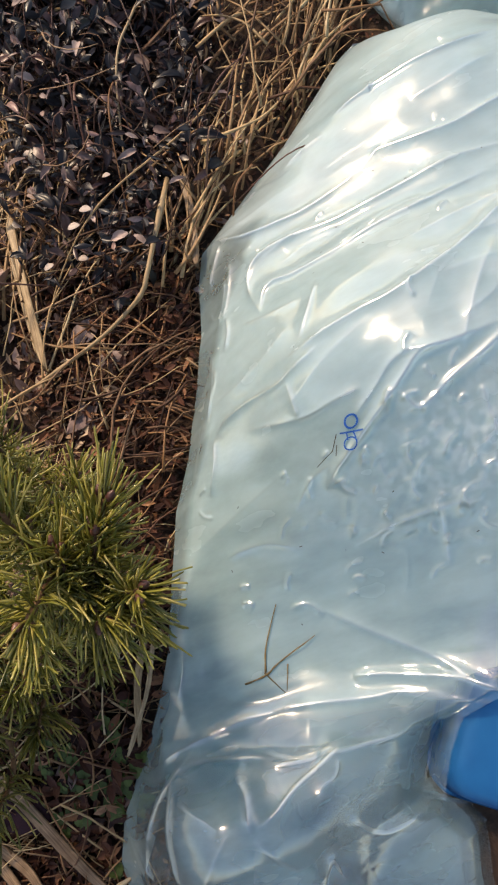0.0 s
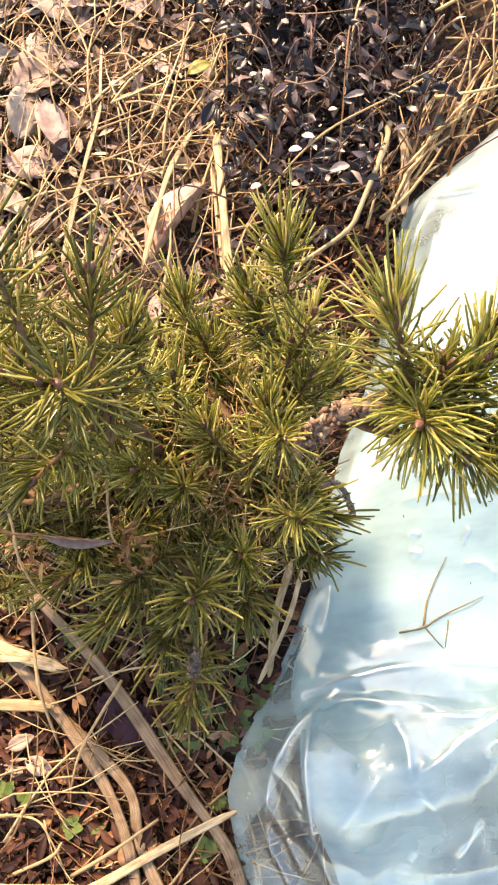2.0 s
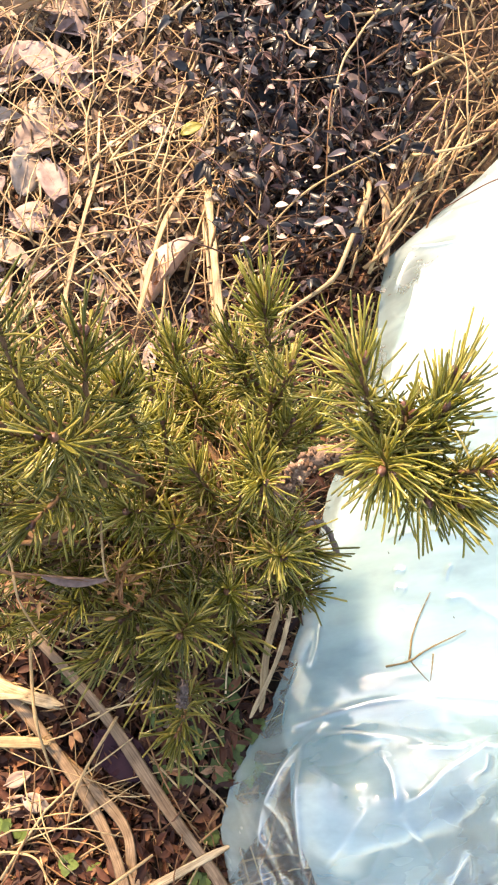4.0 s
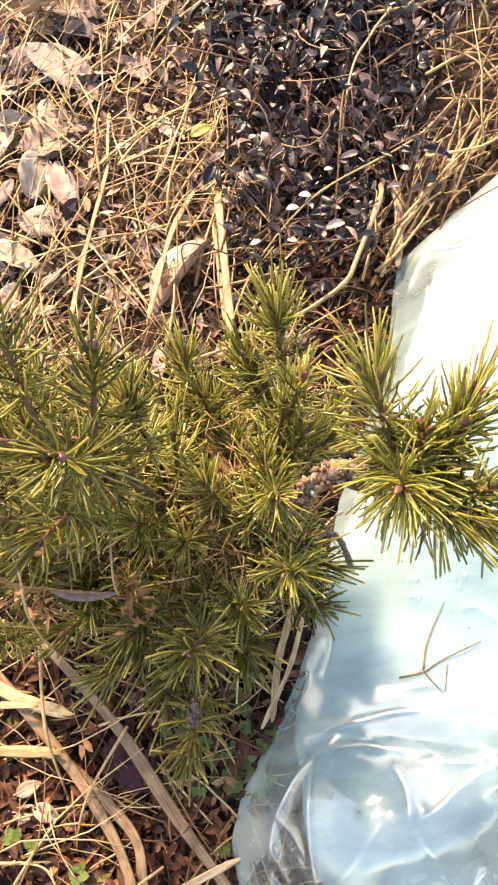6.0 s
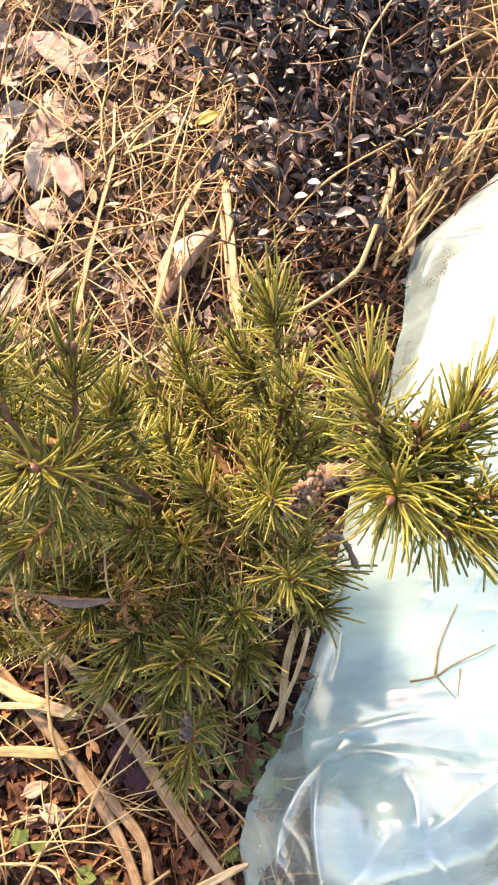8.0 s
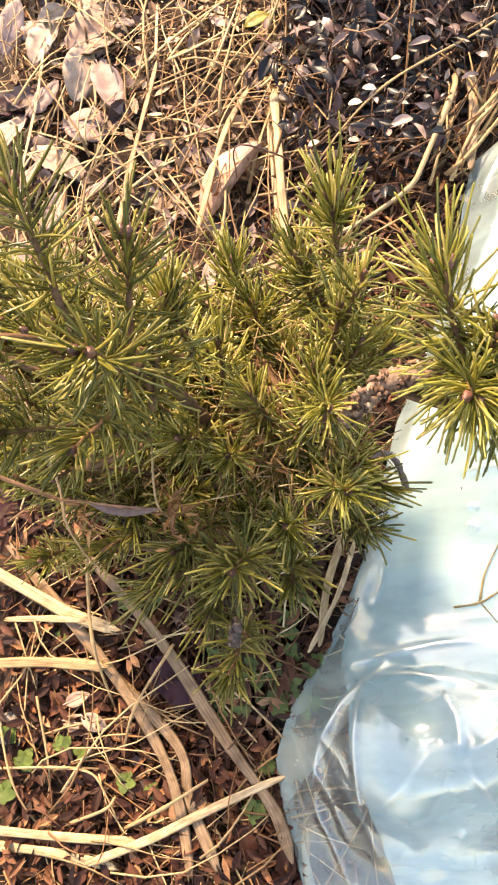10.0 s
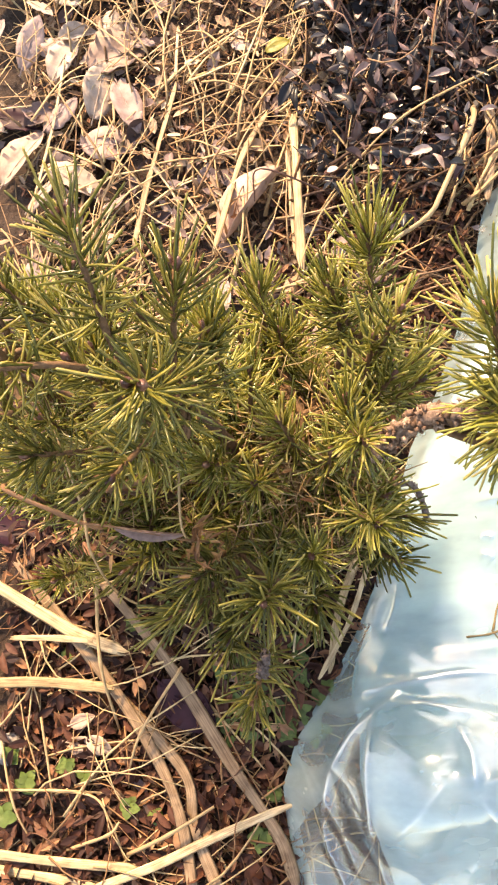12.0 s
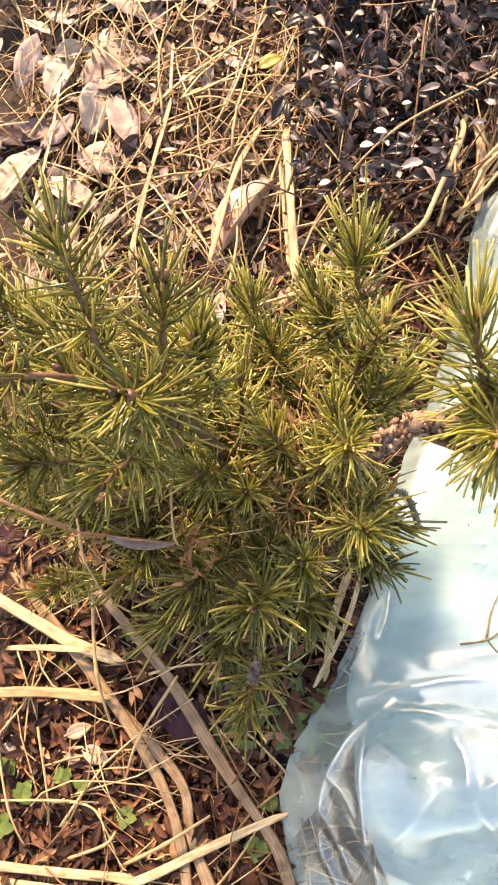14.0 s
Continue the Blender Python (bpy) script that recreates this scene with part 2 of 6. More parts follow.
def film(name, colour, clear, rough):
    """Thin milky plastic film: part of the light goes straight through, part is scattered, part mirrored. Creases are bruised: milkier and less smooth."""
    m, n, l, p = material(name)

    def maths(kind, a, b, c=0.0):
        q = n.new("ShaderNodeMath")
        q.operation = kind
        for k, v in enumerate((a, b, c)):
            if hasattr(v, "links"):
                l.new(v, q.inputs[k])
            else:
                q.inputs[k].default_value = v
        return q.outputs[0]

    at = n.new("ShaderNodeAttribute")
    at.attribute_name = "crease"
    crease = at.outputs["Fac"]
    th = n.new("ShaderNodeAttribute")
    th.attribute_name = "thin"
    g = noise_tex(n, l, 14, 4, 0.6)
    cloud = ramp(n, l, g, [(0.3, tuple(c * 0.88 for c in colour)), (0.7, colour)])
    d, t, gl, tr = (n.new(k) for k in ("ShaderNodeBsdfDiffuse", "ShaderNodeBsdfTranslucent", "ShaderNodeBsdfGlossy", "ShaderNodeBsdfTransparent"))
    # several layers lie together where the film is least clear: whiter
    cloud = blend(n, l, cloud, (0.77, 0.905, 0.93), maths("MINIMUM", maths("MAXIMUM", maths("MULTIPLY", th.outputs["Fac"], -1.9), 0.0), 1.0))
    l.new(cloud, d.inputs[0])
    l.new(cloud, t.inputs[0])
    worn_ = n.new("ShaderNodeMapRange")
    worn_.inputs["From Min"].default_value, worn_.inputs["From Max"].default_value = 0.4, 0.65
    worn_.inputs["To Min"].default_value, worn_.inputs["To Max"].default_value = rough * 0.6, rough + 0.2
    l.new(noise_tex(n, l, 16, 3, 0.5, (0.7, 1.5, 1.0)), worn_.inputs["Value"])
    l.new(maths("MULTIPLY_ADD", crease, 0.05, worn_.outputs[0]), gl.inputs["Roughness"])
    fine_g = noise_tex(n, l, 90, 3, 0.6)
    bp = n.new("ShaderNodeBump")
    bp.inputs["Strength"].default_value, bp.inputs["Distance"].default_value = 0.1, 0.001
    l.new(fine_g, bp.inputs["Height"])
    l.new(bp.outputs[0], gl.inputs["Normal"])
    tr.inputs[0].default_value = (0.95, 0.975, 0.985, 1)
    a, b, c = (n.new("ShaderNodeMixShader") for _ in range(3))
    a.inputs[0].default_value = 0.5
    l.new(d.outputs[0], a.inputs[1])
    l.new(t.outputs[0], a.inputs[2])
    veil = n.new("ShaderNodeMapRange")
    veil.inputs["From Min"].default_value, veil.inputs["From Max"].default_value = 0.3, 0.7
    veil.inputs["To Min"].default_value, veil.inputs["To Max"].default_value = clear + 0.14, clear - 0.14
    co, mp, vo = n.new("ShaderNodeTexCoord"), n.new("ShaderNodeMapping"), n.new("ShaderNodeTexVoronoi")
    vo.feature = "SMOOTH_F1"
    vo.inputs["Smoothness"].default_value = 0.6
    mp.inputs["Scale"].default_value, mp.inputs["Rotation"].default_value = (4, 9, 4), (0, 0, radians(-24))
    l.new(co.outputs["Object"], mp.inputs[0])
    l.new(mp.outputs[0], vo.inputs["Vector"])
    facet = n.new("ShaderNodeSeparateColor")
    l.new(vo.outputs["Color"], facet.inputs[0])
    l.new(maths("MULTIPLY_ADD", maths("SUBTRACT", facet.outputs[0], 0.5), 0.24, noise_tex(n, l, 11, 5, 0.6, (0.6, 1.6, 1.0))), veil.inputs["Value"])
    single = maths("MINIMUM", maths("MULTIPLY_ADD", th.outputs["Fac"], 0.4, veil.outputs[0]), 0.86)
    l.new(maths("MULTIPLY", single, maths("MULTIPLY_ADD", crease, -0.6, 1.0)), b.inputs[0])
    l.new(a.outputs[0], b.inputs[1])
    l.new(tr.outputs[0], b.inputs[2])
    lw = n.new("ShaderNodeLayerWeight")
    l.new(bp.outputs[0], lw.inputs["Normal"])
    gloss = maths("MULTIPLY_ADD", maths("POWER", lw.outputs["Facing"], 4.0), 0.4, 0.12)
    l.new(maths("MULTIPLY_ADD", crease, 0.38, gloss), c.inputs[0])
    l.new(b.outputs[0], c.inputs[1])
    l.new(gl.outputs[0], c.inputs[2])
    l.new(c.outputs[0], n["Material Output"].inputs[0])
    return m


FILM = film("milky_film", (0.60, 0.80, 0.825), 0.42, 0.085)
FILM_INNER = film("inner_film", (0.36, 0.735, 0.84), 0.36, 0.18)
BLUE_PLASTIC, n_, l_, p_ = material("blue_plastic")
g_ = noise_tex(n_, l_, 30, 4)
l_.new(ramp(n_, l_, g_, [(0.3, (0.001, 0.085, 0.25)), (0.7, (0.002, 0.105, 0.29))]), p_.inputs["Base Color"])
p_.inputs["Roughness"].default_value = 0.5
p_.inputs["Specular IOR Level"].default_value = 0.18
INK = plant("blue_ink", [(0.0, (0.001, 0.075, 0.34)), (1.0, (0.002, 0.09, 0.4))], 0.4, 0.4, 200, by="object")
DIRT = plant("dark_speck", [(0.0, (0.03, 0.03, 0.025)), (1.0, (0.07, 0.06, 0.05))], 0.7, 0.3, 200, by="object")


# ---- mesh helpers ----
class Mesh:
    """Gathers vertices and faces of one part."""

    def __init__(self):
        self.v, self.f = [], []

    def add(self, verts, faces):
        k = len(self.v)
        self.v.extend(verts)
        self.f.extend([tuple(i + k for i in f) for f in faces])

    def data(self, name, mat, smooth=True):
        me = bpy.data.meshes.new(name)
        me.from_pydata([tuple(v) for v in self.v], [], self.f)
        me.materials.append(mat)
        me.polygons.foreach_set("use_smooth", [smooth] * len(me.polygons))
        me.update()
        return me


def part(name, mesh, mat, parent=None, label="", smooth=True):
    ob = new(name, mesh.data(name, mat, smooth))
    if parent is not None:
        ob.parent = parent
        ob.matrix_parent_inverse = parent.matrix_basis.inverted()
    return tagged(ob, label)


def empty(name, at, label, category, group="", kind=""):
    e = new(name)
    e.location = at
    e.empty_display_size = 0.02
    return tagged(e, label, category, group, kind)


def across(d):
    d = d.normalized()
    a = d.cross(Vector((0, 0, 1)))
    if a.length < 1e-3:
        a = d.cross(Vector((1, 0, 0)))
    a.normalize()
    return a, a.cross(d).normalized()


def curve(points, steps):
    """A smooth line through the points."""
    p = [Vector(q) for q in points]
    p = [p[0] * 2 - p[1]] + p + [p[-1] * 2 - p[-2]]
    out = []
    for i in range(1, len(p) - 2):
        for s in range(steps):
            t = s / steps
            a, b, c, d = p[i - 1], p[i], p[i + 1], p[i + 2]
            out.append(0.5 * (2 * b + (c - a) * t + (2 * a - 5 * b + 4 * c - d) * t * t + (3 * b - a - 3 * c + d) * t ** 3))
    return out + [p[-2]]


def tube(mesh, line, radii, sides=6, flat=1.0, wobble=0.0, rng=random):
    """A tapering tube along a line; flat squeezes it towards the ground."""
    verts, faces = [], []
    n = len(line)
    for i, q in enumerate(line):
        d = line[min(i + 1, n - 1)] - line[max(i - 1, 0)]
        a, b = across(d)
        r = radii(i / (n - 1)) if callable(radii) else radii[i]
        for k in range(sides):
            w = 2 * math.pi * k / sides
            s = r * (1 + wobble * (rng.random() - 0.5))
            verts.append(q + a * (math.cos(w) * s) + b * (math.sin(w) * s * flat))
    for i in range(n - 1):
        for k in range(sides):
            faces.append((i * sides + k, i * sides + (k + 1) % sides, (i + 1) * sides + (k + 1) % sides, (i + 1) * sides + k))
    faces.append(tuple(range(sides))[::-1])
    faces.append(tuple((n - 1) * sides + k for k in range(sides)))
    mesh.add(verts, faces)


def leaf_blade(mesh, at, ahead, normal, length, width, curl=0.25, droop=0.2, rows=5, thick=0.0, rng=random, ripple=0.0):
    """A leaf from its stalk end: pointed oval, folded along the midrib, drooping at the tip."""
    ahead = ahead.normalized()
    side = ahead.cross(normal).normalized()
    up = side.cross(ahead)
    verts, faces = [], []
    for i in range(rows + 1):
        t = i / rows
        w = width * 0.5 * math.sin(math.pi * min(1, t * 0.94 + 0.05)) ** 0.75
        c = at + ahead * (length * t) - up * (droop * length * t * t)
        for s in (-1, -0.5, 0, 0.5, 1):
            z = curl * w * (s * s) + ripple * width * (rng.random() - 0.5)
            verts.append(c + side * (w * s) + up * z)
    for i in range(rows):
        for k in range(4):
            a = i * 5 + k
            faces.append((a, a + 1, a + 6, a + 5))
    if thick:
        m = len(verts)
        verts += [v - up * thick for v in verts]
        faces += [tuple(i + m for i in f[::-1]) for f in faces]
        rim = [i * 5 for i in range(rows + 1)] + [rows * 5 + k for k in range(1, 5)] + [i * 5 + 4 for i in range(rows - 1, -1, -1)] + [3, 2, 1]
        faces += [(rim[i], rim[(i + 1) % len(rim)], rim[(i + 1) % len(rim)] + m, rim[i] + m) for i in range(len(rim))]
    mesh.add(verts, faces)


def ground_z(x, y):
    return 0.012 * noise.noise(Vector((x * 7, y * 7, 0.3))) + 0.006 * noise.noise(Vector((x * 25, y * 25, 1.3)))


# ---- ground ----
def spread(lo, hi, step, far):
    inner = [lo + step * i for i in range(int((hi - lo) / step) + 1)]
    outer, d = [], step * 2
    while d < far:
        outer.append(d)
        d *= 1.7
    outer.append(far)
    return [lo - d for d in outer[::-1]] + inner + [hi + d for d in outer]


g = Mesh()
gx, gy = spread(-0.75, 0.85, 0.0125, 300.0), spread(-0.7, 1.35, 0.0125, 300.0)
g.v = [(x, y, ground_z(x, y) - 0.004 if abs(x) < 3 and abs(y) < 3 else 0.0) for y in gy for x in gx]
g.f = [(j * len(gx) + i, j * len(gx) + i + 1, (j + 1) * len(gx) + i + 1, (j + 1) * len(gx) + i) for j in range(len(gy) - 1) for i in range(len(gx) - 1)]
tagged(part("ground", g, SOIL), "dark brown soil under dead grass and leaf litter", "ground", kind="structure")


def thatch(name, count, where, lengths, radius, lift, mat, label, seed, bend=0.35, steps=5):
    """Loose dry stems lying over one another."""
    rng = random.Random(seed)
    m = Mesh()
    made = 0
    while made < count:
        x, y, a = where(rng)
        ln = rng.uniform(*lengths)
        z = ground_z(x, y) + rng.random() ** 2 * lift
        tilt = rng.gauss(0, 0.12)
        pts = []
        turn = rng.gauss(0, bend)
        arch = rng.uniform(0.0, 0.12) * ln
        px, py = x, y
        for i in range(steps + 1):
            t = i / steps
            h = max(ground_z(px, py) + 0.0015, z + tilt * ln * (t - 0.5) * 0.5 + arch * math.sin(math.pi * t))
            if px > bag_left(py) - 0.004 and -0.44 < py < 0.62:
                h = min(h, ground_z(px, py) + 0.006)
            pts.append(Vector((px, py, h)))
            px += math.cos(a) * ln / steps
            py += math.sin(a) * ln / steps
            a += turn / steps + rng.gauss(0, 0.09)
        r = rng.uniform(*radius)
        tube(m, pts, lambda t: r * (1 - 0.55 * t), 3, 0.6)
        made += 1
    ob = part(name, m, mat)
    return tagged(ob, label, "litter", kind="stuff")


def under_bag(x, y):
    return x > bag_left(y) + 0.004 and -0.4 < y < 0.6


def bag_left(y):
    ys = (-0.45, -0.30, -0.24, -0.20, -0.126, -0.05, 0.035, 0.10, 0.16, 0.22, 0.30, 0.36, 0.405, 0.51, 0.615, 0.63)
    xs = (-0.165, -0.190, -0.196, -0.180, -0.126, -0.082, -0.050, -0.024, 0.010, 0.038, 0.073, 0.087, 0.108, 0.256, 0.382, 0.40)
    return float(np.interp(y, ys, xs))


def in_clump(x, y):
    left = np.interp(y, (0.38, 0.44, 0.57, 0.84, 1.2), (0.0, -0.09, -0.105, -0.085, -0.1))
    right = np.interp(y, (0.38, 0.49, 0.6, 0.82, 1.2), (0.03, 0.115, 0.17, 0.26, 0.32))
    return left + 0.03 * noise.noise(Vector((y * 14, 2, 0))) < x < right + 0.04 * noise.noise(Vector((y * 14, 7, 0)))


def loosen(rng, x, y):
    """Scatters what lies towards the border outwards, so that no patch ends in a line."""
    if x < -0.5 or y > 1.02 or y < -0.4 or (x > 0.5 and not under_bag(x, y)):
        a, d = math.atan2(y - 0.3, x), abs(rng.gauss(0, 0.22))
        return x + math.cos(a) * d, y + math.sin(a) * d
    return x, y


def anywhere(rng):
    while True:
        x, y = rng.uniform(-0.68, 0.7), rng.uniform(-0.55, 1.2)
        if not under_bag(x, y) and (rng.random() < 0.06 or not in_clump(x, y)):
            return *loosen(rng, x, y), rng.uniform(0, 2 * math.pi)


def upper_left(rng):
    while True:
        x, y = rng.uniform(-0.62, 0.02), rng.uniform(0.22, 1.2)
        if x < -0.1 + 0.1 * rng.random():
            return *loosen(rng, x, y), rng.gauss(1.25, 0.75)


def upper_right(rng):
    while True:
        x, y = rng.uniform(0.02, 0.62), rng.uniform(0.28, 1.2)
        if not under_bag(x + 0.02, y) and (rng.random() < 0.08 or not in_clump(x, y)):
            return *loosen(rng, x, y), rng.gauss(0.9, 0.7)


def lower_left(rng):
    while True:
        x, y = rng.uniform(-0.68, -0.05), rng.uniform(-0.55, 0.1)
        if not under_bag(x, y):
            return *loosen(rng, x, y), rng.gauss(0.2, 0.9)


thatch("dead_grass_tangle", 560, anywhere, (0.04, 0.13), (0.0005, 0.0013), 0.035, GRASS, "tangle of fine dead grass over the soil", 3)
thatch("pale_straw_stalks", 75, upper_left, (0.08, 0.24), (0.0022, 0.0038), 0.04, GRASS, "broad pale straw stalks lying over leaf litter", 44, bend=0.2)
thatch("pale_grass_stems", 800, upper_left, (0.06, 0.2), (0.0008, 0.0026), 0.035, GRASS, "pale dry grass stems lying over leaf litter", 4)
thatch("curled_grass_stems", 90, upper_right, (0.08, 0.26), (0.0012, 0.0034), 0.06, GRASS, "long pale dry grass between dark plants and bag", 49, bend=0.6)
thatch("curled_grass_stems", 90, upper_right, (0.08, 0.26), (0.0012, 0.0034), 0.06, DULL_GRASS, "long curled dry grass between dark plants and bag", 5, bend=0.9)
thatch("broad_grass_blades", 110, upper_right, (0.1, 0.26), (0.0016, 0.0034), 0.07, GRASS, "pale broad dry grass blades beside the bag", 9, bend=0.7, steps=7)


def beside_bag(rng):
    y = rng.uniform(0.36, 0.66)
    return bag_left(min(y, 0.61)) - 0.012 - abs(rng.gauss(0, 0.045)), y, rng.gauss(0.95, 0.22)


thatch("grass_blades_beside_bag", 70, beside_bag, (0.07, 0.2), (0.0014, 0.0036), 0.045, GRASS, "straight pale grass blades lying along the bag", 10, bend=0.15, steps=4)


def between_pine_and_bag(rng):
    while True:
        x, y = rng.uniform(-0.16, 0.11), rng.uniform(0.10, 0.46)
        if x < bag_left(y) - 0.01:
            return x, y, rng.gauss(0.1, 0.7)


thatch("brown_stems", 120, between_pine_and_bag, (0.06, 0.18), (0.001, 0.0028), 0.05, DULL_GRASS, "brown dead stems tangled between pine and bag", 46, bend=0.5)
thatch("rust_stems", 60, between_pine_and_bag, (0.05, 0.14), (0.0011, 0.0026), 0.04, RUST_GRASS, "reddish dead stems tangled between pine and bag", 47, bend=0.6)


def over_dark_plants(rng):
    while True:
        x, y = rng.uniform(-0.14, 0.34), rng.uniform(0.40, 1.2)
        if in_clump(x, y):
            return x, y, rng.uniform(0, 6.28)


thatch("curled_dry_stems", 170, over_dark_plants, (0.03, 0.12), (0.0006, 0.0015), 0.14, DULL_GRASS, "curled dry stems among dark leaves", 24, bend=1.4)
thatch("rust_grass_stems", 520, lower_left, (0.04, 0.15), (0.0006, 0.0017), 0.03, RUST_GRASS, "thin rust-brown dead stems among brown leaflets", 6, bend=0.8)
thatch("low_grass_stems", 380, lower_left, (0.06, 0.2), (0.0007, 0.0021), 0.03, GRASS, "thin dry stems lying on brown leaflets", 7, bend=0.6)


def thicket(rng):
    while True:
        x, y = rng.uniform(-0.45, 0.1), rng.uniform(0.24, 0.75)
        if noise.noise(Vector((x * 9, y * 9, 5))) > -0.15 and (rng.random() < 0.2 or not in_clump(x, y)):
            return x, y, rng.uniform(0, 6.28)


thatch("curly_dead_moss", 450, thicket, (0.02, 0.06), (0.0007, 0.0017), 0.02, RUST_GRASS, "short curly orange-brown dead growth on the soil", 8, bend=2.6)


def flakes(name, count, where, sizes, lift, mat, label, seed):
    """Small dead leaves, folded and lying at all angles."""
    rng = random.Random(seed)
    m = Mesh()
    for _ in range(count):
        x, y, a = where(rng)
        s = rng.uniform(*sizes)
        w = s * rng.uniform(0.28, 0.46)
        z = ground_z(x, y) + 0.002 + rng.random() * lift
        turn = Euler((rng.gauss(0, 0.55), rng.gauss(0, 0.45), rng.uniform(0, 6.3))).to_matrix()
        c = Vector((x, y, z))
        cup = rng.uniform(0.05, 0.4) * w
        pts = [(-0.5, 0, 0), (-0.15, 0.5, 1), (0.25, 0.42, 1), (0.5, 0, 0.2), (0.25, -0.42, 1), (-0.15, -0.5, 1), (0.05, 0, 0)]
        m.add([c + turn @ Vector((px * s, py * w, pz * cup)) for px, py, pz in pts], [(0, 6, 1), (1, 6, 2), (2, 6, 3), (3, 6, 4), (4, 6, 5), (5, 6, 0)])
    return tagged(part(name, m, mat, smooth=False), label, "litter", kind="stuff")


flakes("brown_leaflets", 6500, lower_left, (0.01, 0.027), 0.02, FLAKES, "small red-brown dead leaflets covering the soil", 11)
flakes("leaf_crumbs", 11000, anywhere, (0.004, 0.013), 0.014, FLAKES, "crumbled brown leaf litter on the soil", 12)


def under_the_edge(rng):
    y = rng.uniform(-0.42, 0.1)
    return bag_left(y) + 0.015 + rng.random() * 0.11, y, 0.0


flakes("leaf_crumbs", 1500, between_pine_and_bag, (0.008, 0.022), 0.02, FLAKES, "dark crumbled leaves between pine and bag", 50)
flakes("leaf_crumbs", 700, under_the_edge, (0.006, 0.018), 0.002, FLAKES, "flattened brown leaf litter under the bag's edge", 48)
flakes("pale_leaf_crumbs", 1300, upper_left, (0.006, 0.028), 0.016, PALE_FLAKES, "pale dry leaf fragments lying on the soil", 13)

flakes("leaf_fragments", 300, upper_left, (0.015, 0.04), 0.012, GREY_FLAKES, "flat grey-brown pieces of rotting leaves", 14)


def curled_leaves(name, count, where, sizes, mat, label, seed):
    """Broad dead leaves, each cupped and rippled its own way."""
    rng = random.Random(seed)
    m = Mesh()
    for _ in range(count):
        x, y, a = where(rng)
        s = rng.uniform(*sizes)
        up = Vector((rng.gauss(0, 0.35), rng.gauss(0, 0.35), 1)).normalized()
        a = rng.uniform(0, 6.28)
        leaf_blade(m, Vector((x, y, ground_z(x, y) + 0.006 + rng.random() * 0.014)), Vector((math.cos(a), math.sin(a), rng.gauss(0.05, 0.15))), up, s, s * rng.uniform(0.4, 0.7), rng.uniform(-0.6, 1.1), rng.uniform(0, 0.4), 6, 0.0, rng, 0.16)
    return tagged(part(name, m, mat), label, "litter", kind="stuff")


curled_leaves("curled_dead_leaves", 110, upper_left, (0.02, 0.055), GREY_FLAKES, "curled grey-brown dead leaves among grass stems", 16)
curled_leaves("curled_dead_leaves", 60, upper_left, (0.014, 0.034), PALE_FLAKES, "curled pale dead leaves among grass stems", 17)
curled_leaves("curled_dead_leaves", 90, lower_left, (0.015, 0.034), FLAKES, "curled red-brown dead leaves on the soil", 18)


def among_dark_plants(rng):
    while True:
        x, y = rng.uniform(-0.14, 0.34), rng.uniform(0.38, 1.2)
        if in_clump(x, y):
            return x, y, 0.0


# near-black flakes cover the lit soil so the gaps read as deep shade
flakes("dark_leaf_crumbs", 2200, among_dark_plants, (0.012, 0.034), 0.012, DARK_LEAF_SMALL, "dark leaf flakes added as shade in the gaps under the low plants", 20)
curled_leaves("curled_dead_leaves", 60, among_dark_plants, (0.014, 0.034), GREY_FLAKES, "curled brown dead leaves among dark plants", 19)
flakes("leaf_fragments", 260, anywhere, (0.015, 0.035), 0.012, GREY_FLAKES, "flat grey-brown pieces of rotting leaves", 15)


# the litter thins out over the ground around
def around(rng):
    while True:
        a, d = rng.uniform(0, 6.28), abs(rng.gauss(0, 1.1))
        x, y = math.cos(a) * d, 0.3 + math.sin(a) * d
        if not (-0.66 < x < 0.7 and -0.53 < y < 1.18):
            return x, y, rng.uniform(0, 6.28)


flakes("scattered_leaflets", 9000, around, (0.012, 0.045), 0.012, FLAKES, "dead leaves scattered over bare soil", 22)
thatch("scattered_grass_stems", 1600, around, (0.06, 0.25), (0.0007, 0.002), 0.03, GRASS, "dead grass stems scattered over bare soil", 23, steps=4)


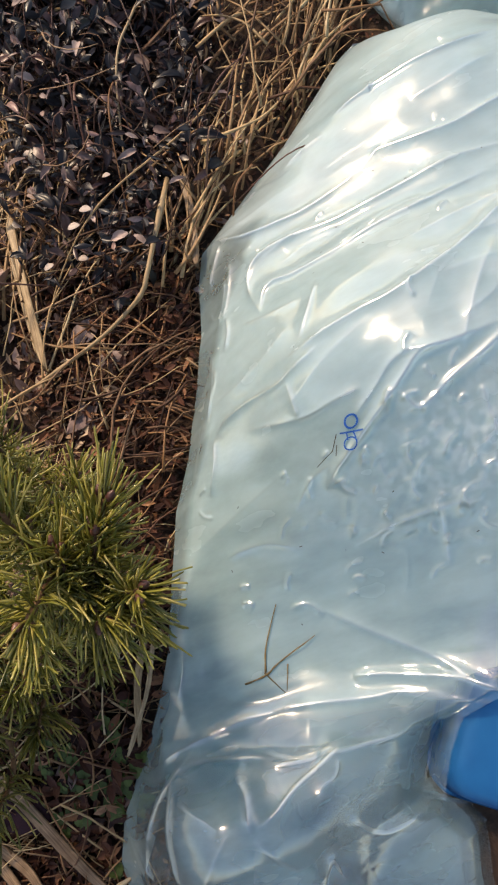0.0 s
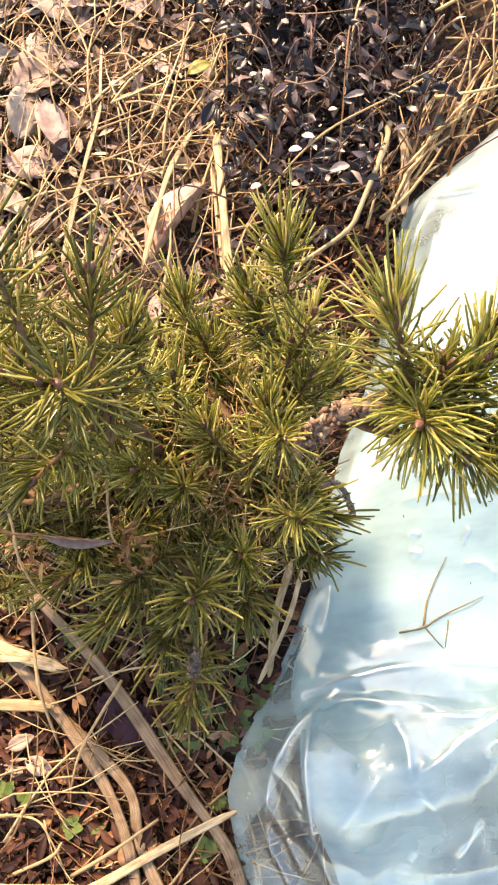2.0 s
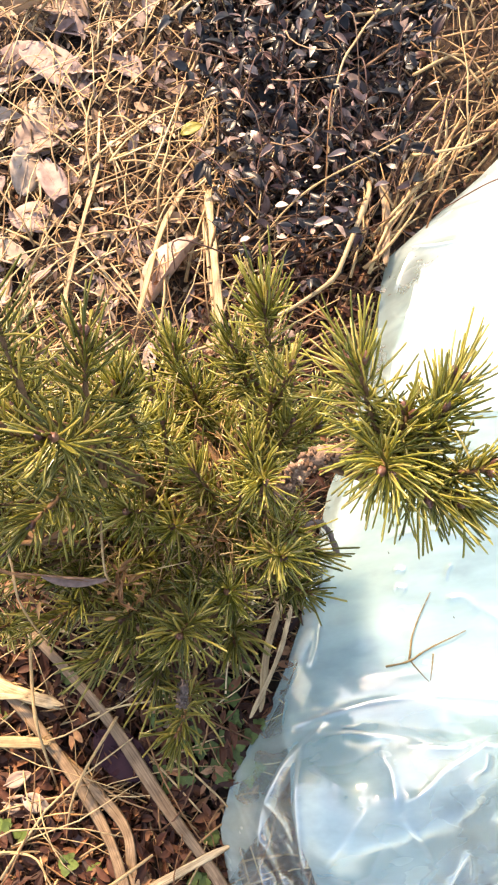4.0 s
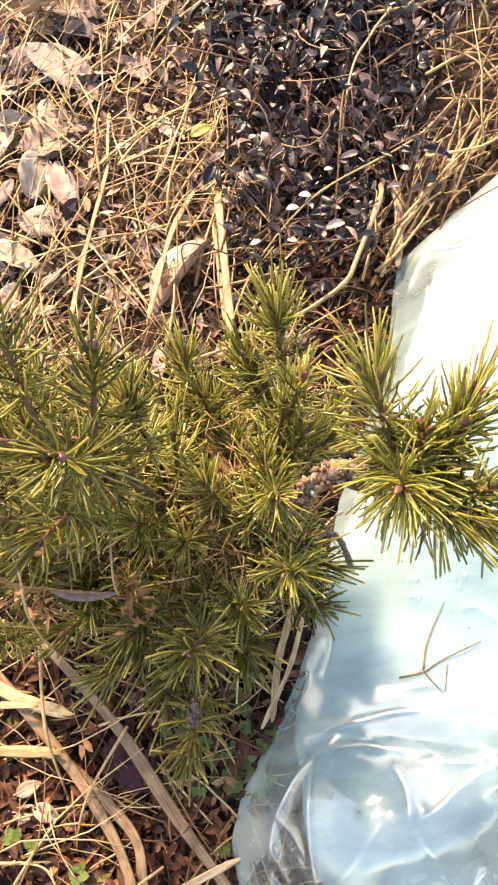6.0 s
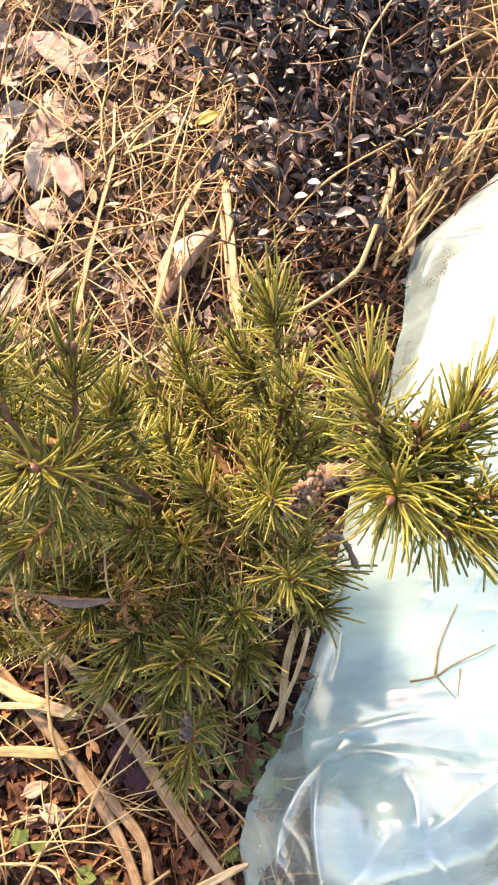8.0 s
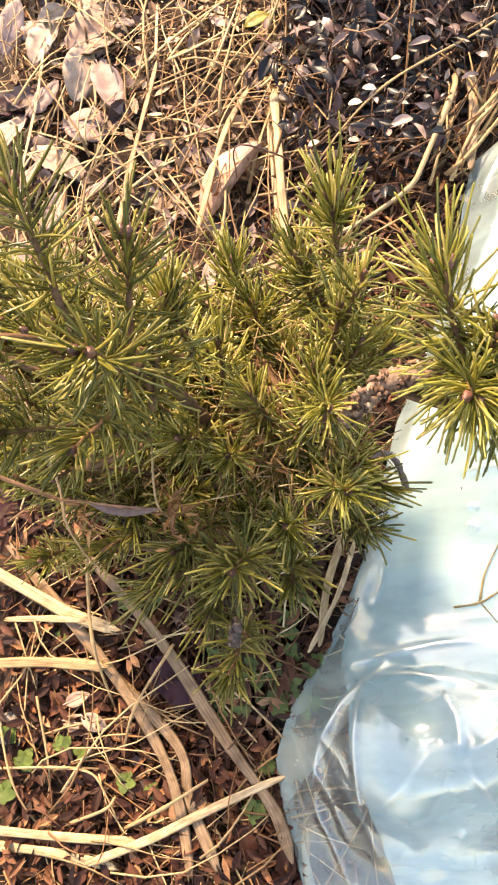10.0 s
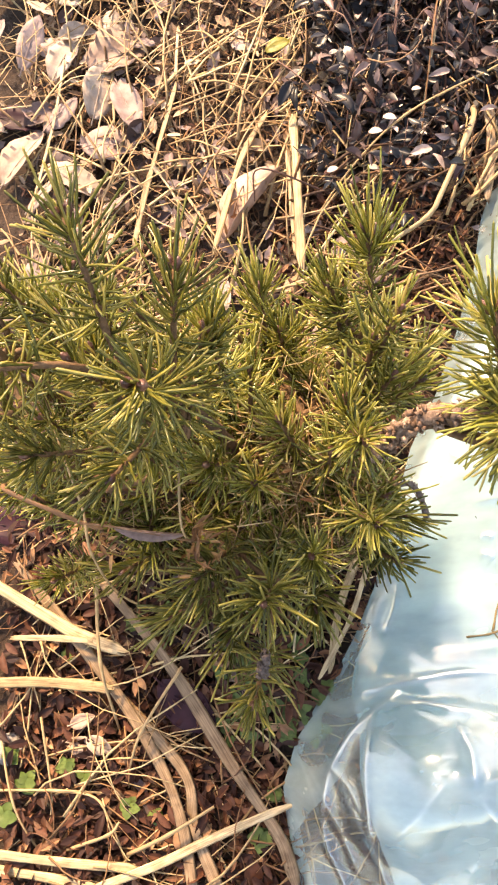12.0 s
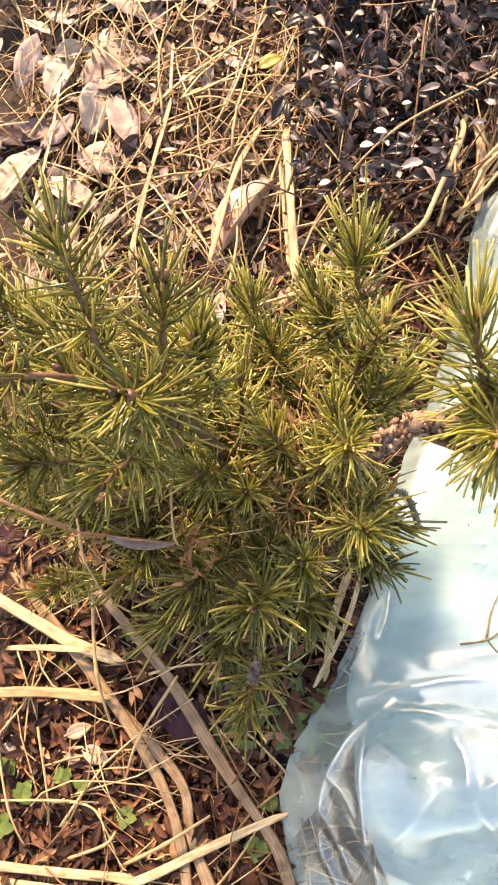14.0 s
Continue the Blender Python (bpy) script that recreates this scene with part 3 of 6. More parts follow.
def straw(points, width, lift=0.012, name="straw", label="flat bleached straw lying over the leaf litter", mat=STRAW, group="bleached straws", flat=0.15, seed=0, ends=True):
    """One flattened dry stem with a raised middle and split, tapering ends."""
    rng = random.Random(seed)
    pts = [Vector((x, y, max(ground_z(x, y), 0) + lift)) for x, y in points]
    line = curve(pts, 8)
    n = len(line)
    m = Mesh()
    verts, faces = [], []
    prof = [(-1, 0.0), (-0.72, 0.5), (-0.5, 0.32), (-0.25, 0.75), (-0.02, 0.55), (0.22, 0.95), (0.45, 0.6), (0.68, 0.7), (1, 0.05), (0.3, -0.35), (-0.4, -0.4)]
    for i, q in enumerate(line):
        t = i / (n - 1)
        d = line[min(i + 1, n - 1)] - line[max(i - 1, 0)]
        side = Vector((-d.y, d.x, 0)).normalized()
        w = width * 0.46 * (0.82 + 0.3 * noise.noise(Vector((t * 4, seed, 0)))) * (0.55 + 0.45 * min(1, t * 14)) * (0.55 + 0.45 * min(1, (1 - t) * 14))
        roll = 0.5 * noise.noise(Vector((t * 2.5, seed + 9, 0)))
        for a, b in prof:
            off = side * (a * w) + Vector((0, 0, 1)) * (b * w * flat * 2 + a * w * roll)
            if i in (0, n - 1):
                off += d.normalized() * width * rng.uniform(-0.5, 0.5)
            verts.append(q + off)
    k = len(prof)
    for i in range(n - 1):
        for j in range(k):
            faces.append((i * k + j, i * k + (j + 1) % k, (i + 1) * k + (j + 1) % k, (i + 1) * k + j))
    faces += [tuple(range(k))[::-1], tuple((n - 1) * k + j for j in range(k))]
    m.add(verts, faces)
    ob = part(name, m, mat)
    uv = ob.data.uv_layers.new(name="UVMap")
    step = (line[-1] - line[0]).length / (n - 1)
    for loop in ob.data.loops:
        i, j = divmod(loop.vertex_index, k)
        uv.data[loop.index].uv = (i * step + seed * 3.1, j / k)
    return tagged(ob, label, "straw", group)


STANDING = [
    (((-0.119, 0.551), (-0.121, 0.462), (-0.126, 0.330)), 0.015, 0.034),
    (((-0.130, 0.500), (-0.131, 0.431), (-0.132, 0.350)), 0.008, 0.03),
    (((-0.152, 0.571), (-0.191, 0.500), (-0.234, 0.370)), 0.011, 0.022),
    (((-0.266, 0.735), (-0.272, 0.649)), 0.006, 0.02),
    (((-0.272, 0.640), (-0.317, 0.496), (-0.340, 0.400)), 0.010, 0.018),
    (((0.120, 0.515), (0.112, 0.45), (0.097, 0.385)), 0.016, 0.035),
    (((-0.431, 0.711), (-0.447, 0.609), (-0.478, 0.471)), 0.006, 0.025),
    (((-0.364, 0.687), (-0.362, 0.593)), 0.005, 0.02),
    (((-0.268, 0.470), (-0.231, 0.398)), 0.005, 0.015),
]
for k, (pts, w, z) in enumerate(STANDING):
    straw(pts, w, z, seed=k, mat=OLD_STRAW if k == 5 else STRAW, label="narrow bleached straw lying behind the pine shrub")
FALLEN = [
    (((-0.530, 0.000), (-0.435, -0.061), (-0.392, -0.084), (-0.358, -0.097)), 0.019, 0.036),
    (((-0.482, -0.076), (-0.435, -0.079), (-0.389, -0.085)), 0.009, 0.045),
    (((-0.540, -0.122), (-0.46, -0.124), (-0.40, -0.131), (-0.372, -0.136)), 0.015, 0.032),
    (((-0.484, 0.006), (-0.377, -0.131), (-0.322, -0.218), (-0.301, -0.277), (-0.291, -0.345)), 0.017, 0.022),
    (((-0.358, -0.155), (-0.298, -0.224), (-0.289, -0.278), (-0.262, -0.340)), 0.016, 0.02),
    (((-0.402, 0.000), (-0.312, -0.111), (-0.244, -0.221), (-0.202, -0.285), (-0.188, -0.330)), 0.017, 0.026),
    (((-0.190, -0.257), (-0.265, -0.283), (-0.331, -0.308), (-0.400, -0.328)), 0.012, 0.028),
    (((-0.540, -0.290), (-0.422, -0.303), (-0.350, -0.311)), 0.013, 0.024),
    (((-0.540, -0.306), (-0.440, -0.319), (-0.37, -0.335)), 0.013, 0.02),
]
BESIDE_BAG = [
    (((-0.098, -0.020), (-0.121, -0.070), (-0.136, -0.130)), 0.011, 0.03),
    (((-0.088, -0.030), (-0.110, -0.080), (-0.146, -0.135)), 0.007, 0.04),
]
for k, (pts, w, z) in enumerate(FALLEN + BESIDE_BAG):
    straw(pts, w, z, seed=40 + k, mat=OLD_STRAW if k in (3, 4, 5) else STRAW, label="broad weathered straw lying over brown leaflets" if k in (3, 4, 5) else "flat bleached straw lying over the leaf litter")


def stalk(points, r, name="dry_stalk", label="thin dry grass stalk bent over the litter", mat=GRASS, group="dry stalks", sides=5):
    """A thin stalk through points given with their heights; knots thicken it."""
    line = curve(points, 7)
    m = Mesh()
    tube(m, line, lambda t: r * (1 - 0.4 * t) * (1 + 0.35 * math.exp(-((t * 3 % 1 - 0.5) / 0.06) ** 2)), sides)
    return tagged(part(name, m, mat), label, "stalk", group)


stalk(((0.098, 0.505, 0.05), (0.086, 0.463, 0.075), (0.040, 0.378, 0.075), (0.028, 0.360, 0.072), (0.008, 0.348, 0.066), (-0.042, 0.332, 0.05), (-0.119, 0.316, 0.035), (-0.17, 0.315, 0.012)), 0.0036, label="bent pale stalk rising from the litter", mat=STRAW)
stalk(((0.245, 0.668, 0.01), (0.150, 0.560, 0.06), (0.013, 0.483, 0.085), (-0.07, 0.43, 0.05), (-0.121, 0.381, 0.008)), 0.0017, label="long golden stalk across the dark plants")
stalk(((0.026, 0.854, 0.02), (0.150, 0.805, 0.05), (0.222, 0.817, 0.04), (0.30, 0.86, 0.01)), 0.0034, label="curved yellow grass blade over dark leaves", mat=STRAW)
stalk(((0.170, 0.809, 0.05), (0.125, 0.74, 0.07), (0.083, 0.667, 0.07), (0.035, 0.500, 0.01)), 0.0022, label="crooked pale stalk through the dark plants", mat=STRAW)
stalk(((0.193, 0.675, 0.05), (0.256, 0.699, 0.05), (0.31, 0.72, 0.01)), 0.0024)
stalk(((-0.265, 0.828, 0.01), (-0.232, 0.762, 0.03), (-0.144, 0.860, 0.01)), 0.0018)
stalk(((-0.294, -0.118, 0.03), (-0.336, -0.179, 0.045), (-0.365, -0.230, 0.006)), 0.0018)
stalk(((-0.378, -0.010, 0.06), (-0.374, -0.107, 0.06), (-0.373, -0.180, 0.006)), 0.0022)
stalk(((-0.520, -0.120, 0.006), (-0.485, -0.239, 0.03), (-0.459, -0.305, 0.006)), 0.0016, mat=STRAW)
stalk(((-0.448, -0.160, 0.04), (-0.444, -0.246, 0.02), (-0.460, -0.290, 0.006)), 0.0015)
stalk(((-0.520, -0.235, 0.012), (-0.438, -0.234, 0.03), (-0.377, -0.243, 0.012)), 0.0016, label="thin dry stalk lying over the leaflets")
stalk(((-0.429, -0.295, 0.014), (-0.377, -0.277, 0.034), (-0.366, -0.266, 0.03)), 0.0021, mat=STRAW, label="short bent straw stalk over the leaflets")
stalk(((-0.363, -0.301, 0.014), (-0.312, -0.277, 0.04), (-0.266, -0.255, 0.03)), 0.0024, mat=STRAW, label="pale stalk crossing the weathered straws")
stalk(((-0.47, -0.237, 0.014), (-0.398, -0.240, 0.03), (-0.377, -0.264, 0.03), (-0.366, -0.308, 0.012)), 0.0014, label="thin dry stalk bent down over the leaflets")
stalk(((0.090, 0.713, 0.02), (0.060, 0.600, 0.09), (0.025, 0.437, 0.01)), 0.0013, mat=RUST_GRASS, label="upright rust-brown stem among dark leaves")
stalk(((0.025, 0.728, 0.02), (0.022, 0.644, 0.08), (0.005, 0.560, 0.03)), 0.0022, mat=STEM, label="purple-brown stem among dark leaves")
stalk(((0.205, 0.48, 0.05), (0.175, 0.45, 0.06), (0.15, 0.41, 0.012)), 0.0018, mat=RUST_GRASS, label="short orange stem beside the bag")


def fallen_leaf(name, at, heading, length, width, mat, label, tilt=0.0, curl=0.5, droop=0.15, lean=0.0):
    """A fallen leaf with midrib and stalk."""
    rng = random.Random(int(abs(at[0] * 997 + at[1] * 613) * 100))
    e = empty(name, at, label, "leaf", "fallen leaves")
    ahead = Vector((math.cos(heading) * math.cos(tilt), math.sin(heading) * math.cos(tilt), math.sin(tilt)))
    side = Vector((-math.sin(heading), math.cos(heading), 0))
    up = (Vector((0, 0, 1)) * math.cos(lean) + side * math.sin(lean)).normalized()
    m = Mesh()
    c = Vector(at)
    leaf_blade(m, c, ahead, up, length, width, curl, droop, 12, 0.0006, rng, 0.035 if curl > 1 else 0.11)
    part("blade", m, mat, e)
    m = Mesh()
    up2 = ahead.cross(up).normalized().cross(ahead)
    tube(m, [c + ahead * (length * (t - 0.12)) - up2 * (droop * length * max(0, t - 0.12) ** 2 - 0.0008) for t in (0, 0.12, 0.35, 0.6, 0.85, 1.05)], lambda t: 0.0011 * (1 - 0.7 * t), 5)
    part("midrib", m, mat, e)
    return e


fallen_leaf("dry_leaf", (-0.222, 0.393, 0.012), math.atan2(0.092, 0.078), 0.125, 0.052, BOAT_LEAF, "boat-shaped pale brown dry leaf leaning on straw", 0.12, 1.05, 0.05, 0.5)
fallen_leaf("dry_leaf", (-0.386, 0.899, 0.018), math.atan2(-0.105, 0.109), 0.15, 0.06, GREY_LEAF, "grey-brown pointed dry leaf on the litter", 0.02, 0.3)
fallen_leaf("dry_leaf", (-0.40, 0.70, 0.016), 0.25, 0.085, 0.075, DRY_LEAF, "crumpled broad tan leaf on the litter", 0.05, 0.4)
fallen_leaf("dry_leaf", (-0.36, 0.985, 0.016), -0.4, 0.10, 0.06, DRY_LEAF, "curled pale brown leaf with ragged edge", 0.1, 0.6)
fallen_leaf("dry_leaf", (-0.41, 0.575, 0.012), -0.1, 0.07, 0.055, GREY_LEAF, "flat greyish dead leaf under grass stems", 0.0, 0.2)
fallen_leaf("dry_leaf", (-0.54, 0.645, 0.012), -0.3, 0.07, 0.04, PURPLE_LEAF, "dark decayed leaf on the soil", 0.0, 0.4)
fallen_leaf("dark_purple_leaf", (-0.320, -0.133, 0.024), -0.75, 0.078, 0.044, PURPLE_LEAF, "dark purple dead leaf beneath a straw", 0.02, 0.15)
fallen_leaf("dark_purple_leaf", (-0.53, 0.06, 0.012), -0.2, 0.08, 0.05, PURPLE_LEAF, "dark purple curled leaf beside the straws", 0.05, 0.3)
fallen_leaf("dry_leaf", (-0.43, -0.19, 0.012), -0.25, 0.045, 0.022, DRY_LEAF, "small pinkish-brown dry leaf among leaflets", 0.1, 0.5)
fallen_leaf("dry_leaf", (-0.404, -0.186, 0.02), -0.5, 0.03, 0.019, PALE_LEAF, "small pale dry leaf among leaflets", 0.05, 0.4)
fallen_leaf("dry_leaf", (-0.424, -0.172, 0.018), 0.3, 0.028, 0.016, DRY_LEAF, "small tan dry leaf among leaflets", 0.1, 0.6)
fallen_leaf("dry_leaf", (-0.47, 0.33, 0.012), 0.8, 0.09, 0.05, DRY_LEAF, "tan dry leaf half under grass", 0.05, 0.4)
fallen_leaf("dry_leaf", (-0.20, 0.80, 0.012), 2.2, 0.06, 0.04, GREY_LEAF, "small grey leaf among dead stems", 0.05, 0.4)
fallen_leaf("dry_leaf", (0.02, 0.95, 0.02), 0.3, 0.10, 0.06, GREY_LEAF, "broad grey-brown leaf behind dark plants", 0.05, 0.4)

rng = random.Random(140)
placed = []
while len(placed) < 30:
    x, y = rng.uniform(-0.56, -0.12), rng.uniform(0.42, 1.05)
    if x > -0.28 - 0.25 * (0.9 - y) or any(math.hypot(x - a, y - b) < 0.055 for a, b in placed):
        continue
    placed.append((x, y))
    ln = rng.uniform(0.05, 0.1)
    fallen_leaf("dry_leaf", (x, y, 0.012 + rng.random() * 0.012), rng.uniform(0, 6.28), ln, ln * rng.uniform(0.42, 0.72), rng.choice((GREY_LEAF, GREY_LEAF, DRY_LEAF, PALE_LEAF)), "crumpled greyish-pink dead leaf in the litter", rng.gauss(0.05, 0.12), rng.uniform(-0.3, 0.9), rng.uniform(0.0, 0.35), rng.gauss(0, 0.35))

stone = bmesh.new()
bmesh.ops.create_icosphere(stone, subdivisions=3, radius=0.017)
for v in stone.verts:
    v.co *= 1 + 0.25 * noise.noise(v.co * 60)
    v.co.z *= 0.6
st = bpy.data.meshes.new("pebble")
stone.to_mesh(st)
stone.free()
st.materials.append(PEBBLE)
tagged(new("pebble", st), "pale grey pebble among brown leaflets", "pebble").location = (-0.502, -0.195, 0.006)


# ---- green seedlings ----
def seedling(x, y, size, leaves, seed, label="small green seedling among brown leaflets", mat=None):
    mat = mat or GREEN
    rng = random.Random(seed)
    z = ground_z(x, y)
    e = empty("seedling", (x, y, z), label, "seedling", "green seedlings")
    m = Mesh()
    top = Vector((x, y, z + size * 0.6 + 0.012))
    tube(m, curve([(x, y, z - 0.003), (x + 0.001, y, z + size * 0.3), tuple(top)], 3), lambda t: 0.0011 * (1 - 0.3 * t), 5)
    part("stem", m, mat, e)
    for k in range(leaves):
        a = k * 2.4 + rng.uniform(-0.3, 0.3)
        tilt = rng.uniform(0.1, 0.6)
        m = Mesh()
        ahead = Vector((math.cos(a) * math.cos(tilt), math.sin(a) * math.cos(tilt), math.sin(tilt)))
        leaf_blade(m, top - Vector((0, 0, 0.004 * k / leaves)), ahead, Vector((0, 0, 1)), size * rng.uniform(0.7, 1.1), size * rng.uniform(0.75, 0.95), 0.15, 0.3, 6, 0.0, rng)
        part("leaf", m, mat, e)
    return e


for k, (x, y, s, n) in enumerate([(-0.493, -0.2, 0.02, 4), (-0.475, -0.228, 0.024, 4), (-0.428, -0.214, 0.02, 5), (-0.408, -0.224, 0.018, 4), (-0.498, -0.258, 0.026, 4), (-0.360, -0.255, 0.022, 3),
                                  (-0.332, -0.266, 0.018, 3), (-0.222, -0.288, 0.022, 7), (-0.432, -0.1, 0.016, 5), (-0.19, -0.165, 0.017, 6), (-0.23, -0.19, 0.015, 5), (-0.168, -0.135, 0.016, 6),
                                  (-0.205, -0.25, 0.017, 5), (-0.35, -0.07, 0.02, 6), (-0.31, -0.06, 0.022, 6), (-0.21, -0.145, 0.018, 6), (-0.185, -0.19, 0.015, 5), (-0.255, -0.13, 0.014, 5)]):
    seedling(x, y, s * 0.62, n + 2, 300 + k, mat=GREEN if x < -0.26 or y < -0.24 else SHADED_WEED)
for k in range(44):
    rng_ = random.Random(700 + k)
    seedling(rng_.uniform(-0.26, -0.13), rng_.uniform(-0.2, -0.08), rng_.uniform(0.006, 0.011), 5, 800 + k, "tiny dark green weed in the shade of the pine", SHADED_WEED)


# ---- single leaflets on top of the litter ----
litter = empty("fallen_leaflets", (-0.40, -0.20, 0.0), "narrow oval red-brown leaflets lying loose on the litter", "leaflets", kind="stuff")
leaflet_shapes = []
for k in range(6):
    m = Mesh()
    ln = 0.017 + 0.002 * k
    leaf_blade(m, Vector((0, 0, 0)), Vector((1, 0, 0)), Vector((0, 0, 1)), ln, ln * (0.46 - 0.02 * k), 0.3 + 0.12 * k, 0.1 + 0.05 * k, 5, 0.0, random.Random(k), 0.06)
    leaflet_shapes.append(m.data("leaflet", LEAFLET))
rng = random.Random(90)
made = 0
while made < 290:
    x, y = rng.uniform(-0.56, -0.17), rng.uniform(-0.36, -0.02)
    if x > bag_left(y) - 0.02:
        continue
    ob = new("leaflet", leaflet_shapes[rng.randrange(6)])
    ob.matrix_world = Matrix.Translation((x, y, ground_z(x, y) + rng.uniform(0.012, 0.022))) @ Euler((rng.gauss(0, 0.35), rng.gauss(0, 0.22), rng.uniform(0, 6.28))).to_matrix().to_4x4()
    ob.parent, ob.matrix_parent_inverse = litter, litter.matrix_basis.inverted()
    made += 1

# ---- dark low plants ----
clump = empty("dark_groundcover", (0.03, 0.6, 0.0), "low clump of dark glossy leaves on purple-brown stems", "groundcover", kind="stuff")
rng = random.Random(21)
stems, small = Mesh(), Mesh()
leaf_meshes = []
for k in range(5):
    m = Mesh()
    ln = 0.016 + 0.003 * k
    leaf_blade(m, Vector((0, 0, 0)), Vector((1, 0, 0)), Vector((0, 0, 1)), ln, ln * (0.62 - 0.05 * k), 0.1 + 0.25 * k, 0.15 + 0.1 * k, 5, 0.0005, random.Random(k), 0.08)
    leaf_meshes.append(m.data("leaf", DARK_LEAF))
big = 0


sprigs = 0
while sprigs < 480:
    x, y = rng.uniform(-0.14, 0.34), rng.uniform(0.38, 1.2)
    if not in_clump(x, y) and not (rng.random() < 0.12 and in_clump(x + rng.gauss(0, 0.05), y)):
        continue
    sprigs += 1
    h = rng.uniform(0.03, 0.11)
    a = rng.uniform(0, 6.28)
    lean = rng.uniform(0.1, 0.8)
    base = Vector((x, y, ground_z(x, y) - 0.002))
    tip = base + Vector((math.cos(a) * h * lean, math.sin(a) * h * lean, h))
    line = curve([base, base.lerp(tip, 0.5) + Vector((rng.gauss(0, 0.006), rng.gauss(0, 0.006), 0)), tip], 3)
    r = rng.uniform(0.0006, 0.0013)
    tube(stems, line, lambda t: r * (1 - 0.5 * t), 4)
    for q in range(rng.randint(4, 8)):
        t = rng.uniform(0.25, 1)
        at = line[min(len(line) - 1, int(t * len(line)))]
        b = rng.uniform(0, 6.28)
        up = rng.gauss(0.25, 0.5)
        if big < 290 and rng.random() < 0.33 and h > 0.045:
            ob = new("leaf", leaf_meshes[rng.randrange(5)])
            ob.matrix_world = Matrix.Translation(at) @ Euler((rng.gauss(0, 0.5), -up, b)).to_matrix().to_4x4() @ Matrix.Scale(rng.uniform(0.85, 1.4) + max(0.0, y - 0.5) * 0.6, 4)
            ob.parent, ob.matrix_parent_inverse = clump, clump.matrix_basis.inverted()
            big += 1
        else:
            s = rng.uniform(0.008, 0.022) * (1 + max(0.0, y - 0.5) * 0.7)
            leaf_blade(small, at, Vector((math.cos(b), math.sin(b), up)), Vector((rng.gauss(0, 0.4), rng.gauss(0, 0.4), 1)), s, s * rng.uniform(0.3, 0.62), rng.uniform(-0.6, 1.3), rng.uniform(0, 0.7), 3, 0.0, rng, 0.1)
# long arching runners
for k in range(80):
    y = rng.uniform(0.42, 1.1)
    x = rng.uniform(-0.08, 0.2)
    a, ln = rng.gauss(1.6, 0.9), rng.uniform(0.06, 0.17)
    p0 = Vector((x, y, 0.02))
    p2 = p0 + Vector((math.cos(a) * ln, math.sin(a) * ln, rng.uniform(0.0, 0.07)))
    r = rng.uniform(0.0008, 0.0015)
    tube(stems, curve([p0, p0.lerp(p2, 0.5) + Vector((rng.gauss(0, 0.02), rng.gauss(0, 0.02), 0.06)), p2], 6), lambda t: r * (1 - 0.4 * t), 5)
part("stems", stems, STEM, clump)
wilted = Mesh()
for k in range(130):
    while True:
        x, y = rng.uniform(-0.12, 0.3), rng.uniform(0.42, 1.1)
        if in_clump(x, y):
            break
    b, ln = rng.uniform(0, 6.28), rng.uniform(0.010, 0.026)
    leaf_blade(wilted, Vector((x, y, rng.uniform(0.05, 0.12))), Vector((math.cos(b), math.sin(b), rng.gauss(0, 0.5))), Vector((rng.gauss(0, 0.5), rng.gauss(0, 0.5), 1)), ln, ln * rng.uniform(0.25, 0.55), rng.uniform(0.2, 1.4), rng.uniform(0, 0.8), 4, 0.0, rng, 0.25)
tagged(part("withered_leaves", wilted, GREY_FLAKES, clump, "pinkish-grey withered leaves"), kind="stuff")
tagged(part("small_leaves", small, DARK_LEAF_SMALL, clump), kind="stuff")
for k, (x, y, z, s) in enumerate([(-0.006, 0.482, 0.088, 0.016), (-0.025, 0.459, 0.094, 0.016), (-0.077, 0.44, 0.06, 0.014), (-0.03, 0.431, 0.07, 0.014), (0.03, 0.52, 0.08, 0.011), (-0.06, 0.60, 0.07, 0.012)]):
    m = Mesh()
    leaf_blade(m, Vector((x - s / 2, y, z)), Vector((1, 0.3 * (k % 3 - 1), 0.1)), Vector((0.1, 0.3, 1)), s, s * 0.75, 0.3, 0.1, 5, 0.0004)
    part("pale_leaf", m, PETAL, clump, "bleached pale leaf")
m = Mesh()
leaf_blade(m, Vector((-0.145, 0.64, 0.05)), Vector((1, 0.35, 0.1)), Vector((0, 0, 1)), 0.034, 0.022, 0.3, 0.1, 6, 0.0004)
part("yellow_leaf", m, YELLOW, clump, "yellow-green leaf")


# ---- plastic bag ----
# the tub that props up its edge: a corner and the ways along two sides
corner, way1, way2 = Vector((0.141, -0.262, 0)), Vector((0.55, 0.835, 0)), Vector((0.835, -0.55, 0))


def bag_right(y):
    return float(np.interp(y, (-0.45, -0.36, -0.315, -0.285, -0.265, -0.248, -0.224, -0.205, -0.197, -0.190, -0.18, -0.15, -0.05, 0.15, 0.35, 0.49, 0.549, 0.564, 0.584, 0.615, 0.63), (0.16, 0.175, 0.188, 0.172, 0.152, 0.158, 0.173, 0.190, 0.198, 0.24, 0.33, 0.50, 0.60, 0.65, 0.66, 0.63, 0.56, 0.505, 0.46, 0.395, 0.39)))


def puff(x, y, cx, cy, rx, ry, h):
    return h * np.exp(-((x - cx) / rx) ** 2 - ((y - cy) / ry) ** 2)


